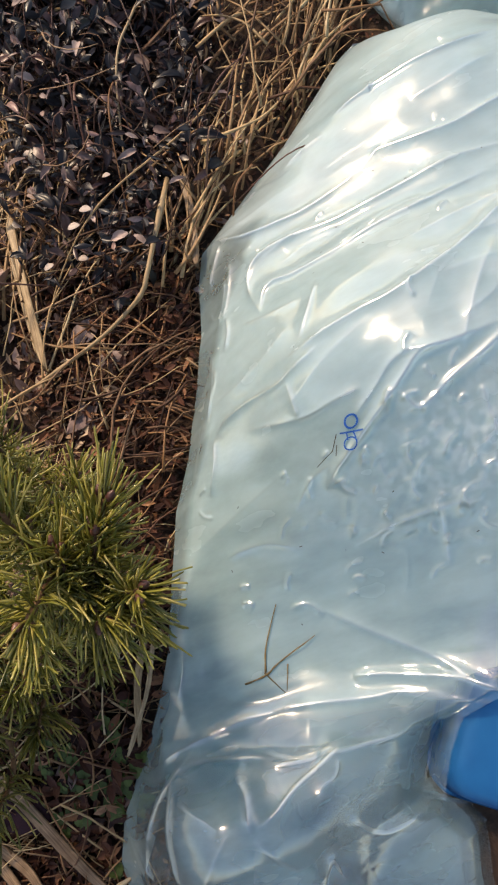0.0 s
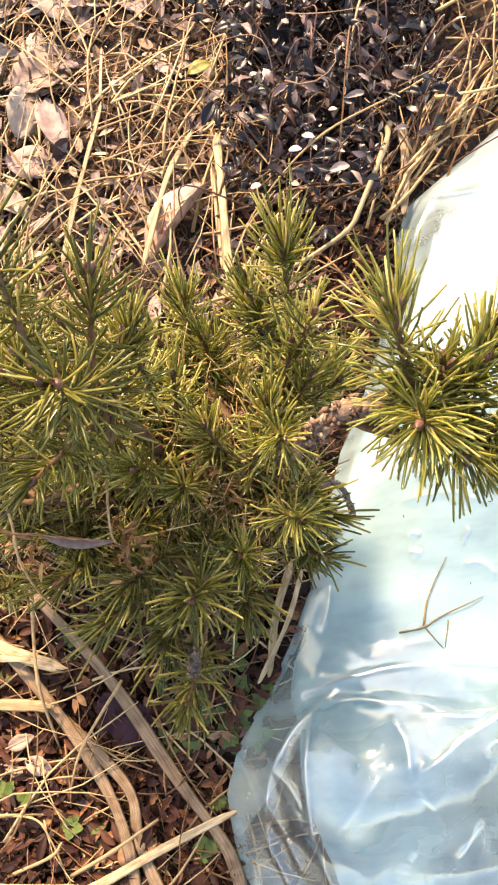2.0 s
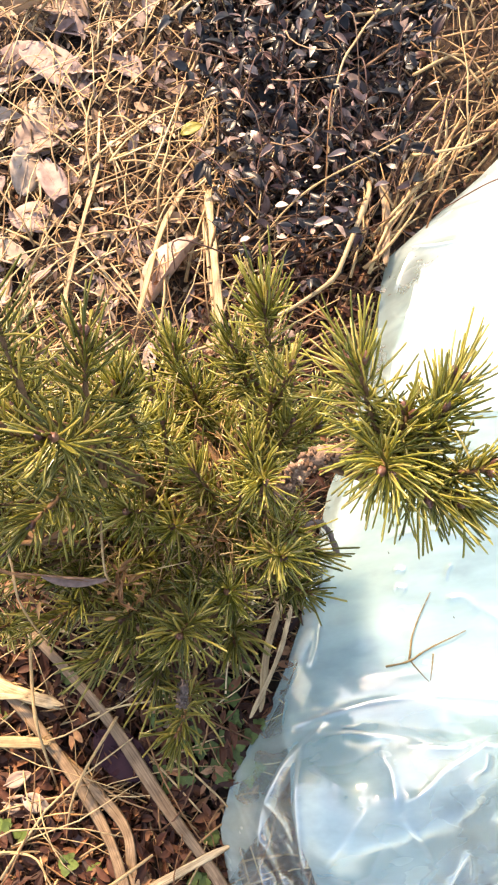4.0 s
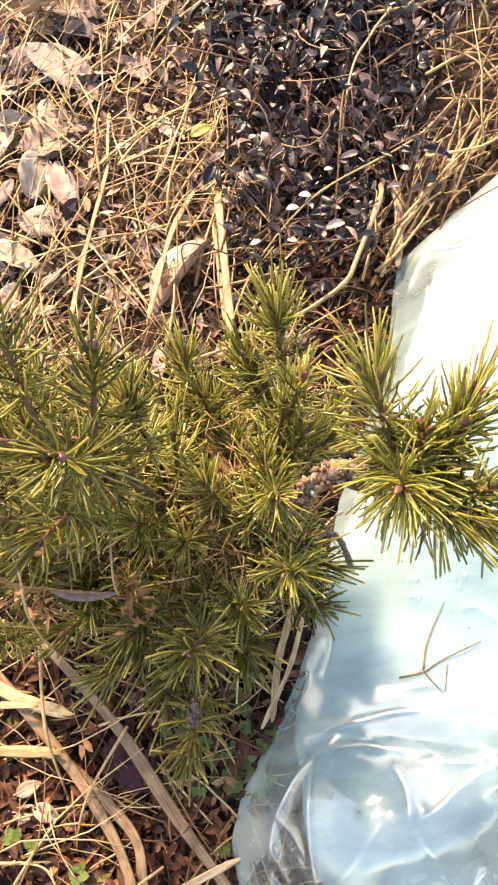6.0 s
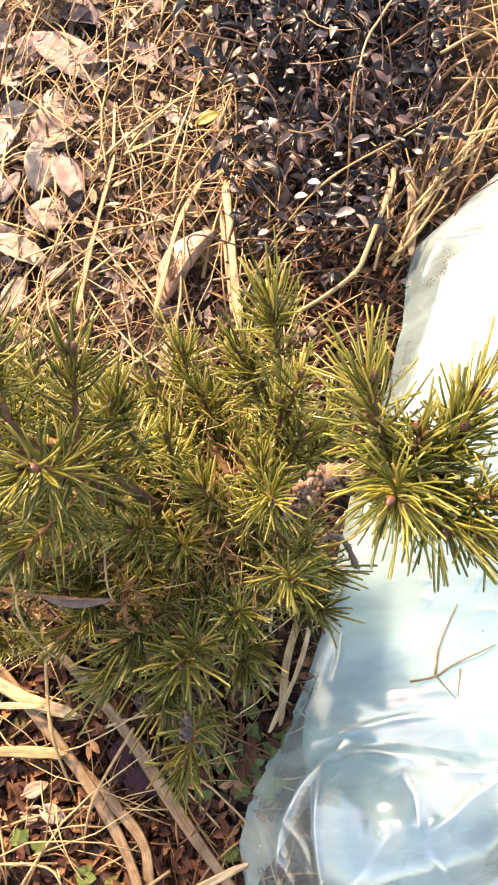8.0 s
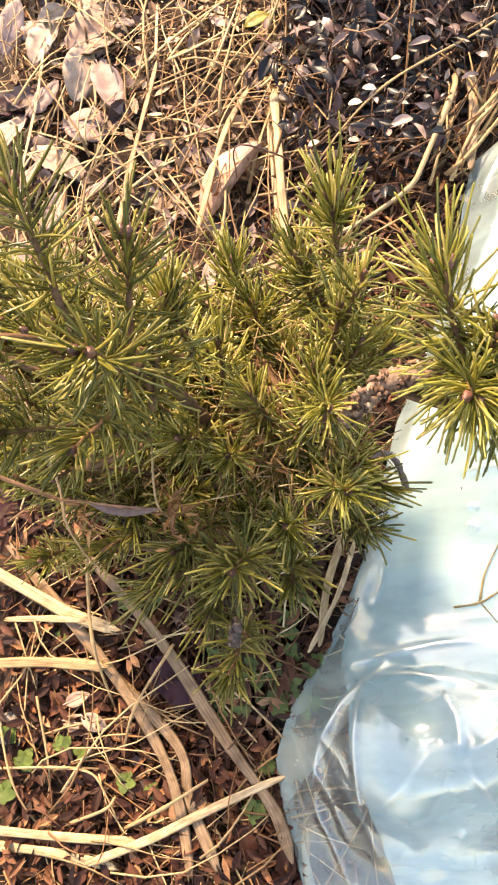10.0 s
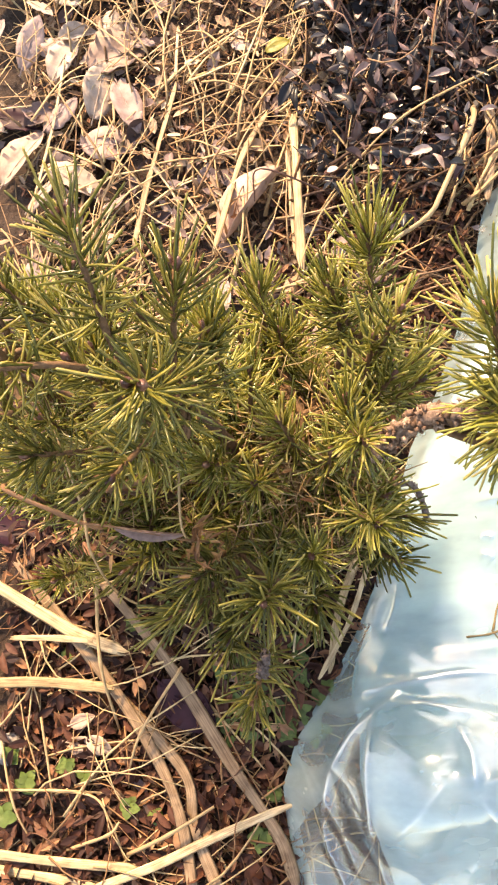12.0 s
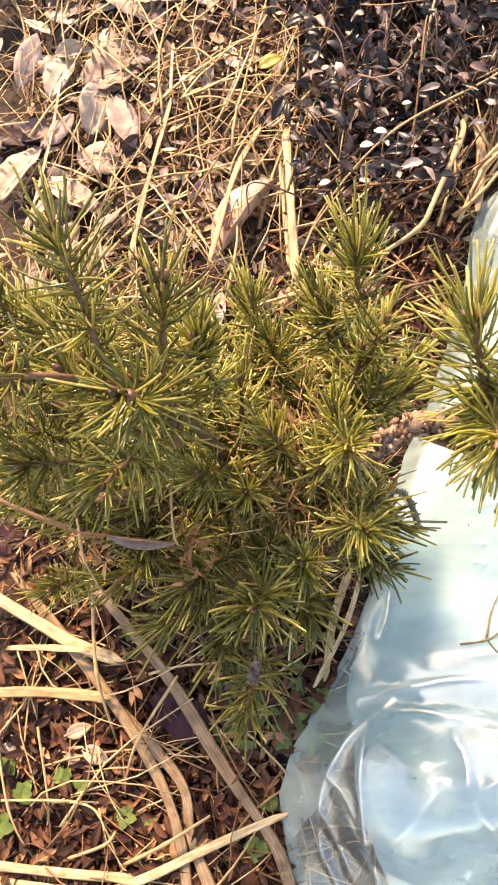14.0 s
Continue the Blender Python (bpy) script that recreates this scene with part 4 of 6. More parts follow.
# folds of the film: the line of the back, its half width and height
UPPER_FOLDS = [
    (((0.106, 0.421), (0.162, 0.381), (0.223, 0.363), (0.278, 0.364), (0.307, 0.371)), 0.0110, 0.0100),
    (((0.307, 0.371), (0.322, 0.379), (0.333, 0.383), (0.373, 0.372), (0.411, 0.368), (0.468, 0.376), (0.525, 0.385)), 0.0070, 0.0090),
    (((0.310, 0.468), (0.345, 0.470), (0.399, 0.470), (0.445, 0.469), (0.502, 0.474)), 0.0070, 0.0090),
    (((0.149, 0.256), (0.145, 0.287), (0.147, 0.310), (0.155, 0.327), (0.171, 0.337), (0.200, 0.337), (0.245, 0.326), (0.290, 0.324), (0.342, 0.326), (0.395, 0.329), (0.447, 0.322)), 0.0090, 0.0130),
    (((0.151, 0.264), (0.160, 0.283), (0.175, 0.289), (0.197, 0.283), (0.248, 0.281), (0.300, 0.287), (0.353, 0.291), (0.415, 0.297)), 0.0060, 0.0080),
]
MIDDLE_FOLDS = [
    (((0.152, 0.184), (0.199, 0.186), (0.236, 0.187), (0.271, 0.190), (0.340, 0.213), (0.415, 0.253), (0.481, 0.277)), 0.0130, 0.0160),
    (((0.175, 0.196), (0.195, 0.226), (0.213, 0.253)), 0.0060, 0.0050),
    (((0.057, 0.157), (0.073, 0.166), (0.105, 0.169), (0.139, 0.166), (0.157, 0.170), (0.186, 0.174)), 0.0080, 0.0100),
    (((0.094, 0.140), (0.147, 0.120), (0.182, 0.118), (0.210, 0.118)), 0.0080, 0.0070),
    (((0.147, 0.160), (0.147, 0.140), (0.147, 0.122)), 0.0050, 0.0050),
    (((0.149, 0.049), (0.167, 0.062), (0.189, 0.075), (0.224, 0.096), (0.245, 0.110), (0.266, 0.123), (0.298, 0.123), (0.347, 0.126)), 0.0090, 0.0140),
]
CRUSHED_FOLDS = [
    (((0.238, 0.105), (0.241, 0.093), (0.249, 0.080), (0.262, 0.083), (0.287, 0.095), (0.320, 0.106), (0.357, 0.124)), 0.0070, 0.0090),
    (((0.192, 0.094), (0.219, 0.111), (0.246, 0.128), (0.282, 0.123)), 0.0060, 0.0060),
    (((0.244, -0.002), (0.240, -0.025), (0.236, -0.060)), 0.0070, 0.0070),
    (((0.024, 0.024), (0.049, 0.025), (0.075, 0.021), (0.108, 0.003)), 0.0090, 0.0070),
    (((0.072, -0.047), (0.091, -0.049), (0.104, -0.065)), 0.0050, 0.0070),
    (((0.307, 0.081), (0.307, 0.063), (0.308, 0.029)), 0.0060, 0.0070),
]
LOWER_FOLDS = [
    (((0.110, -0.132), (0.130, -0.134), (0.167, -0.145), (0.201, -0.157), (0.226, -0.172), (0.260, -0.197)), 0.0100, 0.0140),
    (((0.020, -0.135), (0.066, -0.142), (0.111, -0.152), (0.156, -0.158), (0.195, -0.173)), 0.0080, 0.0090),
    (((0.070, -0.184), (0.096, -0.189), (0.149, -0.196)), 0.0070, 0.0100),
    (((0.001, -0.176), (0.042, -0.183), (0.058, -0.182)), 0.0070, 0.0070),
    (((-0.014, -0.219), (0.008, -0.209), (0.027, -0.199), (0.054, -0.190), (0.083, -0.180)), 0.0070, 0.0070),
    (((-0.110, -0.151), (-0.079, -0.144), (-0.044, -0.139), (-0.012, -0.136), (0.031, -0.138)), 0.0070, 0.0080),
    (((-0.142, -0.215), (-0.122, -0.186), (-0.096, -0.165), (-0.069, -0.148)), 0.0060, 0.0080),
]
FLAP_FOLDS = [
    (((0.103, -0.059), (0.140, -0.092), (0.189, -0.133), (0.226, -0.172)), 0.0080, 0.0080),
    (((0.145, -0.155), (0.174, -0.169), (0.207, -0.182), (0.237, -0.197)), 0.0050, 0.0060),
    (((-0.132, -0.195), (-0.147, -0.225), (-0.156, -0.262)), 0.0060, 0.0060),
]
POUCH_FOLDS = [
    (((-0.025, -0.174), (-0.023, -0.185), (-0.020, -0.194), (-0.021, -0.209), (-0.021, -0.223)), 0.0060, 0.0080),
    (((-0.092, -0.185), (-0.069, -0.199), (-0.044, -0.216)), 0.0090, 0.0040),
    (((-0.044, -0.217), (-0.066, -0.239), (-0.092, -0.267)), 0.0090, 0.0040),
    (((-0.019, -0.226), (-0.010, -0.245), (0.006, -0.275)), 0.0080, 0.0040),
    (((0.073, -0.188), (0.066, -0.202), (0.052, -0.206), (0.045, -0.217)), 0.0050, 0.0060),
    (((-0.095, -0.162), (-0.105, -0.188), (-0.111, -0.214), (-0.112, -0.247), (-0.111, -0.276), (-0.100, -0.32)), 0.0050, 0.0060),
    (((-0.093, -0.159), (-0.058, -0.159), (-0.031, -0.163), (0.010, -0.171), (0.042, -0.180), (0.083, -0.179)), 0.0070, 0.0060),
    (((0.011, -0.311), (0.030, -0.283), (0.037, -0.276), (0.038, -0.308)), 0.0060, 0.0100),
    (((0.065, -0.242), (0.088, -0.273), (0.133, -0.276)), 0.0080, 0.0090),
]


def bag_body(x, y, left):
    """The smooth form that the film lies over."""
    z = 0.06 + puff(x, y, 0.26, 0.15, 0.20, 0.17, 0.15) + puff(x, y, 0.44, 0.44, 0.2, 0.13, 0.07) + puff(x, y, 0.0, -0.225, 0.12, 0.07, 0.085)
    z = z + puff(x, y, 0.50, 0.17, 0.16, 0.20, 0.09) + puff(x, y, 0.38, -0.06, 0.16, 0.13, 0.06) + puff(x, y, -0.09, -0.25, 0.06, 0.09, 0.035) + puff(x, y, 0.24, -0.19, 0.07, 0.05, 0.04)
    return 0.02 + (z - 0.02) * (1 - np.exp(-np.maximum(0.0, x - left) / 0.05))


def bag_form(x, y):
    return float(bag_body(x, y, bag_left(y)))


def add_fold(z, mark_, x, y, points, width, height, lean, round_=0.0013):
    """A long pinched fold along a line: a sharp back between two flanks of different width; it runs out at both ends."""
    line = [(p.x, p.y) for p in curve([(a, b, 0) for a, b in points], 5)]
    reach = width * 7
    rows = np.nonzero((y[:, 0] > min(q[1] for q in line) - reach) & (y[:, 0] < max(q[1] for q in line) + reach))[0]
    if not len(rows):
        return
    cut = slice(rows[0], rows[-1] + 1)
    cols = np.nonzero(((x[cut] > min(q[0] for q in line) - reach) & (x[cut] < max(q[0] for q in line) + reach)).any(0))[0]
    if not len(cols):
        return
    cut = (cut, slice(cols[0], cols[-1] + 1))
    x, y = x[cut], y[cut]
    best, side, along = np.full(x.shape, 9.0), np.zeros_like(x), np.zeros_like(x)
    n = len(line) - 1
    for k in range(n):
        (x0, y0), (x1, y1) = line[k], line[k + 1]
        dx, dy = x1 - x0, y1 - y0
        t = np.clip(((x - x0) * dx + (y - y0) * dy) / (dx * dx + dy * dy + 1e-9), 0, 1)
        ex, ey = x - x0 - t * dx, y - y0 - t * dy
        d = np.hypot(ex, ey)
        near = d < best
        best = np.where(near, d, best)
        side = np.where(near, dx * ey - dy * ex, side)
        along = np.where(near, (k + t) / n, along)
    w = width * np.where(side > 0, 1 + lean, 1 - lean) * (0.8 + 0.4 * along)
    ends = np.clip(np.minimum(along, 1 - along) * 6 + 0.05, 0, 1) ** 0.8
    mark_[cut] = np.maximum(mark_[cut], ends * min(1.0, height / 0.0045) * np.exp(-(best / 0.0017) ** 2))
    z[cut] += height * ends * np.exp(-(np.sqrt(best * best + round_ ** 2) - round_) / w)


def drape(px, py, form, slack, seed, steps=170, reach=(2, 4, 7), hold=0.12):
    """Lets a film with more stuff in it than its plan has room for buckle into folds over a form.
    px, py: the plan of the grid; form: heights below it; slack(x, y): extra length along x, across the folds, and the folds' direction."""
    rng = np.random.default_rng(seed)
    rows, cols = px.shape
    pos = np.stack([px, py, form + 0.003], -1)
    lump = np.zeros_like(px)
    for k in (3, 7, 15):
        small = rng.normal(size=(rows // k + 3, cols // k + 3))
        yy, xx = np.arange(rows) / k, np.arange(cols) / k
        j, i = yy.astype(int), xx.astype(int)
        fy, fx = (yy - j)[:, None], (xx - i)[None]
        s = lambda dj, di: small[np.ix_(j + dj, i + di)]
        lump += (0.0010 * k ** 0.7) * ((s(0, 0) * (1 - fx) + s(0, 1) * fx) * (1 - fy) + (s(1, 0) * (1 - fx) + s(1, 1) * fx) * fy)
    pos[..., 2] += np.abs(lump)
    fixed = np.zeros((rows, cols), bool)
    fixed[[0, -1]] = True
    fixed[:, [0, -1]] = True
    free = (~fixed)[..., None].astype(float)
    a1, a2, ang = slack(px, py)
    nx, ny = -np.sin(ang), np.cos(ang)

    def length(sa, sb):
        d = np.stack([px[sb] - px[sa], py[sb] - py[sa]], -1)
        c, s_ = d[..., 0] * nx[sa] + d[..., 1] * ny[sa], d[..., 0] * ny[sa] - d[..., 1] * nx[sa]
        return np.hypot(d[..., 0], d[..., 1]) + 1e-9, np.hypot(c * (1 + a1[sa]), s_ * (1 + a2[sa])) + 1e-9

    S = slice
    pairs = []
    for k in (0, 1):
        n = (cols - k) // 2 * 2
        pairs.append(((S(None), S(k, k + n, 2)), (S(None), S(k + 1, k + n, 2)), 0.9))
        n = (rows - k) // 2 * 2
        pairs.append(((S(k, k + n, 2), S(None)), (S(k + 1, k + n, 2), S(None)), 0.9))
        for o in (0, 1):
            n = (rows - k) // 2 * 2
            pairs.append(((S(k, k + n, 2), S(o, cols - 1 + o)), (S(k + 1, k + n, 2), S(1 - o, cols - o)), 0.5))
    ready = []
    for sa, sb, stiff in pairs:
        ka, kb = px[sa].shape, px[sb].shape
        if ka != kb:
            r, c = min(ka[0], kb[0]), min(ka[1], kb[1])
            grid = np.arange(rows * cols).reshape(rows, cols)
            ia, ib = grid[sa][:r, :c], grid[sb][:r, :c]
            sa, sb = (ia // cols, ia % cols), (ib // cols, ib % cols)
        ready.append((sa, sb, stiff, *length(sa, sb), free[sa], free[sb]))
    spans = []
    for k in reach:
        for sa, sb in (((S(None), S(None, -k)), (S(None), S(k, None))), ((S(None, -k), S(None)), (S(k, None), S(None)))):
            spans.append((sa, sb, *length(sa, sb)))
    anchor = np.stack([px, py], -1)
    old = pos.copy()
    for t in range(steps):
        ramp_up = min(1.0, (t + 1) / (steps * 0.55))
        step = (pos - old) * 0.86
        old = pos.copy()
        pos = pos + step * free
        pos[..., 2] += (0.0 if t < steps * 0.6 else -0.00008) * free[..., 0]
        for sa, sb, stiff, plan, full, wa, wb in ready:
            d = pos[sb] - pos[sa]
            ln = np.sqrt((d * d).sum(-1)) + 1e-9
            rest = plan + (full - plan) * ramp_up
            w = wa[..., 0] + wb[..., 0] + 1e-9
            corr = d * (stiff * (ln - rest) / ln / w)[..., None]
            pos[sa] += corr * wa
            pos[sb] -= corr * wb
        for sa, sb, plan, full in spans:
            d = pos[sb] - pos[sa]
            ln = np.sqrt((d * d).sum(-1)) + 1e-9
            rest = plan + (full - plan) * ramp_up * 0.94
            corr = d * (0.16 * np.minimum(0.0, ln - rest) / ln)[..., None]
            corr[..., 2] = np.clip(corr[..., 2], -0.004, 0.004)
            pos[sa] += corr * free[sa]
            pos[sb] -= corr * free[sb]
        pos[..., :2] += (anchor - pos[..., :2]) * hold * free
        pos[..., 2] = np.maximum(pos[..., 2], form)
    return pos


def film_mesh(pos, keep, under=True):
    rows, cols = keep.shape
    m = Mesh()
    m.v = [tuple(v) for v in pos.reshape(-1, 3)]
    for j in range(rows - 1):
        for i in range(cols - 1):
            if keep[j, i] or keep[j, i + 1] or keep[j + 1, i] or keep[j + 1, i + 1]:
                m.f.append((j * cols + i, j * cols + i + 1, (j + 1) * cols + i + 1, (j + 1) * cols + i))
    if under:
        # the film turns under along its near edge
        k = len(m.v)
        for j in range(rows):
            x, y, z = pos[j, 0]
            for s in (0.66, 0.33, 0.0):
                m.v.append((x + 0.010 * (1 - s) ** 2, y, 0.005 + (z - 0.005) * s * (2 - s)))
        for j in range(rows - 1):
            ring = [j * cols, k + 3 * j, k + 3 * j + 1, k + 3 * j + 2]
            ring2 = [(j + 1) * cols, k + 3 * (j + 1), k + 3 * (j + 1) + 1, k + 3 * (j + 1) + 2]
            for a in range(3):
                m.f.append((ring[a + 1], ring[a], ring2[a], ring2[a + 1]))
    return m


def smooth_film(ob):
    mod = ob.modifiers.new("smooth", "SUBSURF")
    mod.levels = mod.render_levels = 1
    return ob


bag = empty("plastic_bag", (0.2, 0.1, 0.0), "large crumpled pale blue translucent plastic bag lying on dead grass", "plastic bag")


def inner_left(y):
    return float(np.interp(y, (-0.42, -0.30, -0.265, -0.22, -0.18, -0.15, -0.124, -0.05, 0.035, 0.10, 0.16, 0.3, 0.6), (-0.075, -0.097, -0.107, -0.115, -0.112, -0.116, -0.110, -0.068, -0.034, -0.006, 0.035, 0.105, 0.37)))


def plan_grid(left, cell, y0, y1, x1=0.66):
    rows, cols = int((y1 - y0) / cell) + 1, int((x1 - 0.15) / cell) + 60
    py = np.repeat(np.linspace(y0, y1, rows)[:, None], cols, 1)
    px = np.zeros_like(py)
    for j in range(rows):
        xl = left(py[j, 0]) + 0.003 * noise.noise(Vector((py[j, 0] * 45, 3.0, 1.0)))
        px[j] = xl + (x1 - xl) * np.linspace(0, 1, cols)
    return px, py


def lumps(x, y, scale, seed):
    return np.vectorize(lambda u, v: noise.noise(Vector((u * scale, v * scale, seed))))(x, y)


def crumple(x, y, count, lower, seed):
    """Sharp-backed folds of finite length with flat flanks, laid over one another."""
    rng = random.Random(seed)
    z = np.zeros_like(x)
    for k in range(count):
        if lower:
            cx, cy, a = rng.uniform(-0.17, 0.2), rng.uniform(-0.42, -0.11), rng.uniform(0, 3.14)
            wl, wd, steep = rng.uniform(0.03, 0.08), rng.uniform(0.012, 0.035), rng.uniform(0.05, 0.17)
        else:
            cx, cy, a = rng.gauss(0.23, 0.05), rng.gauss(0.02, 0.03), rng.gauss(0.5, 0.8)
            wl, wd, steep = rng.uniform(0.008, 0.025), rng.uniform(0.003, 0.008), rng.uniform(0.15, 0.45)
        c, s = math.cos(a), math.sin(a)
        u, v = (x - cx) * c + (y - cy) * s, (y - cy) * c - (x - cx) * s
        v = v + rng.gauss(0, 0.5) * u * u / wl * 0.3
        one, two = rng.uniform(0.5, 1.0), rng.uniform(0.5, 1.0)
        flank = np.where(v > 0, v / (wd * one), -v / (wd * two))
        z += (1 if rng.random() < 0.7 else -0.6) * steep * wd * 0.7 * np.maximum(0, 1 - flank) * np.maximum(0, 1 - (u / wl) ** 2)
    return z


def soften(z, times):
    for _ in range(times):
        z[1:-1] = (z[:-2] + 2 * z[1:-1] + z[2:]) / 4
        z[:, 1:-1] = (z[:, :-2] + 2 * z[:, 1:-1] + z[:, 2:]) / 4
    return z


ROWS, COLS = 760, 500
py = np.repeat(np.linspace(-0.44, 0.625, ROWS)[:, None], COLS, 1)
edge_l = np.array([bag_left(y) + 0.0025 * noise.noise(Vector((y * 16, 3.0, 1.0))) for y in py[:, 0]])[:, None]
edge_r = np.array([bag_right(y) for y in py[:, 0]])[:, None]
# the grid is a little wider than the film, so that it does not shear where the edge runs sideways
far_r = np.array([max(edge_r[max(0, j - 50):j + 51, 0]) for j in range(ROWS)])
far_r = np.convolve(np.pad(far_r, 40, mode="edge"), np.ones(81) / 81, "valid")[:, None]
px = edge_l + (np.maximum(far_r, edge_r) - edge_l) * np.linspace(0, 1, COLS)[None] ** 1.15
height = bag_body(px, py, edge_l)
height += 0.008 * lumps(px, py, 9, 2.5) + 0.0035 * lumps(px, py, 22, 6.5)
height += soften(crumple(px, py, 70, True, 17) + crumple(px, py, 60, False, 18), 1)
bruise = np.zeros_like(px)
for k, (pts, w, h) in enumerate(UPPER_FOLDS + MIDDLE_FOLDS + CRUSHED_FOLDS + LOWER_FOLDS + FLAP_FOLDS + POUCH_FOLDS):
    add_fold(height, bruise, px, py, pts, w * 0.62, h * 0.5, (0.4, -0.35, 0.25, -0.2)[k % 4])
# long shallow folds that run with the large ones
rng = random.Random(23)
for k in range(22):
    y = rng.uniform(-0.08, 0.56)
    x = bag_left(y) + rng.uniform(0.01, 0.35)
    a = float(np.interp(y, (-0.12, 0.0, 0.06, 0.15, 0.25, 0.33, 0.5), (-0.25, 0.2, 0.55, 0.4, 0.2, 0.1, 0.05))) + rng.gauss(0, 0.25)
    ln = rng.uniform(0.05, 0.14)
    pts = ((x, y), (x + math.cos(a) * ln / 2, y + math.sin(a) * ln / 2 + rng.gauss(0, 0.006)), (x + math.cos(a) * ln, y + math.sin(a) * ln))
    add_fold(height, bruise, px, py, pts, rng.uniform(0.003, 0.012), rng.uniform(0.001, 0.0032), rng.uniform(-0.4, 0.4))
# short sharp crinkles, most of them where the film was crushed
for k in range(90):
    x, y = (rng.gauss(0.24, 0.07), rng.gauss(0.03, 0.05)) if k % 3 else (rng.uniform(-0.1, 0.5), rng.uniform(-0.36, 0.5))
    a, ln = rng.uniform(-0.4, 2.4), rng.uniform(0.006, 0.026)
    if bag_left(y) + 0.02 < x < bag_right(y) - 0.02:
        c, s_ = math.cos(a) * ln, math.sin(a) * ln
        add_fold(height, bruise, px, py, ((x, y), (x + 0.5 * c - 0.15 * s_, y + 0.5 * s_ + 0.15 * c), (x + c, y + s_)), rng.uniform(0.0012, 0.0032), rng.uniform(0.0014, 0.0036), rng.uniform(-0.4, 0.4), 0.0004)
# upright creases in the single layer along the near edge
for k in range(9):
    y = rng.uniform(-0.12, 0.36)
    x = bag_left(y) + rng.uniform(0.015, 0.06)
    ln = rng.uniform(0.03, 0.08)
    add_fold(height, bruise, px, py, ((x, y), (x + 0.25 * ln, y + 0.5 * ln), (x + 0.45 * ln + rng.gauss(0, 0.006), y + ln)), rng.uniform(0.003, 0.007), rng.uniform(0.002, 0.006), 0.2)
for x0, y0, x1, y1 in ((-0.178, -0.205, -0.15, -0.30), (-0.165, -0.22, -0.125, -0.31), (-0.15, -0.20, -0.11, -0.29), (-0.17, -0.255, -0.13, -0.355), (-0.14, -0.215, -0.118, -0.25)):
    add_fold(height, bruise, px, py, ((x0, y0), ((x0 + x1) / 2 + 0.004, (y0 + y1) / 2), (x1, y1)), 0.0035, 0.0018, 0.3)
inward = np.clip((px - edge_l) / 0.04, 0, 1) ** 0.8
fall = 1 - np.exp(-np.clip(edge_r - px, 0, 1) / 0.03)
fall = fall * np.clip((0.632 - py) / 0.03, 0, 1) ** 0.5
height = bag_body(px, py, edge_l) * (1 - inward) + height * inward
outer = np.stack([px, py, np.maximum(0.008 + (height - 0.008) * fall, 0.008)], -1)
tu, tv = (px - corner.x) * way1.x + (py - corner.y) * way1.y, (px - corner.x) * way2.x + (py - corner.y) * way2.y
over_tub = np.clip(np.minimum(np.minimum(tu + 0.006, 0.246 - tu), np.minimum(tv + 0.006, 0.176 - tv)) / 0.012, 0, 1)
outer[..., 2] = np.maximum(outer[..., 2], 0.087 * over_tub)
upper = part("upper_film", film_mesh(outer, px <= edge_r), FILM, bag)
worn = np.zeros(len(upper.data.vertices))
worn[:bruise.size] = bruise.ravel()
upper.data.attributes.new("crease", "FLOAT", "POINT").data.foreach_set("value", worn)
# a single, clearer layer along the near edge and in the pocket at the lower end, where no inner film lies beneath
inner_edge = np.array([inner_left(y) for y in py[:, 0]])[:, None]
band = np.clip((inner_edge + 0.012 - px) / 0.014, 0, 1) * np.clip((0.40 - py) / 0.04, 0, 1)
pocket = np.clip((inner_edge + 0.002 - px) / 0.003, 0, 1) * np.clip((-0.195 + (px + 0.114) * 1.18 - py) / 0.003, 0, 1)
low = np.clip((-0.135 - 0.16 * np.maximum(0, px - 0.02) - py) / 0.02, 0, 1) * np.clip((px + 0.03) / 0.07, 0.35, 1)
dew = puff(px, py, 0.29, 0.035, 0.10, 0.05, 1.0) * np.clip(0.4 + 1.8 * lumps(px, py, 130, 9.5), 0, 1) + puff(px, py, 0.36, 0.2, 0.12, 0.1, 0.6) * np.clip(0.3 + 1.5 * lumps(px, py, 40, 3.5), 0, 1)
thin = np.zeros(len(upper.data.vertices))
milky = np.clip(np.clip((py + 0.06) / 0.3, 0, 1) + np.clip((px - 0.26) / 0.15, 0, 1) * np.clip((py + 0.1) / 0.1, 0, 1), 0, 1)
thin[:px.size] = (np.maximum(np.maximum(band * 0.42, pocket * 0.95), np.maximum(low * 1.05, over_tub * (py < -0.16))) - 0.22 * milky * (1 - band) - 0.42 * dew).ravel()
upper.data.attributes.new("thin", "FLOAT", "POINT").data.foreach_set("value", thin)
# heights of the film, looked up by place
CELL, X0, Y0 = 0.004, -0.30, -0.46
height_map = np.full((280, 250), np.nan)
mid = [outer[:-1, :-1], outer[1:, :-1], outer[:-1, 1:], (outer[:-1, :-1] + outer[1:, 1:]) / 2, (outer[1:, :-1] + outer[1:, 1:]) / 2, (outer[:-1, 1:] + outer[1:, 1:]) / 2]
for block in mid:
    v = block.reshape(-1, 3)
    j, i = ((v[:, 1] - Y0) / CELL).astype(int).clip(0, 279), ((v[:, 0] - X0) / CELL).astype(int).clip(0, 249)
    height_map[j, i] = np.fmax(height_map[j, i], v[:, 2])
height_map = np.where(np.isnan(height_map), 0.04, height_map)


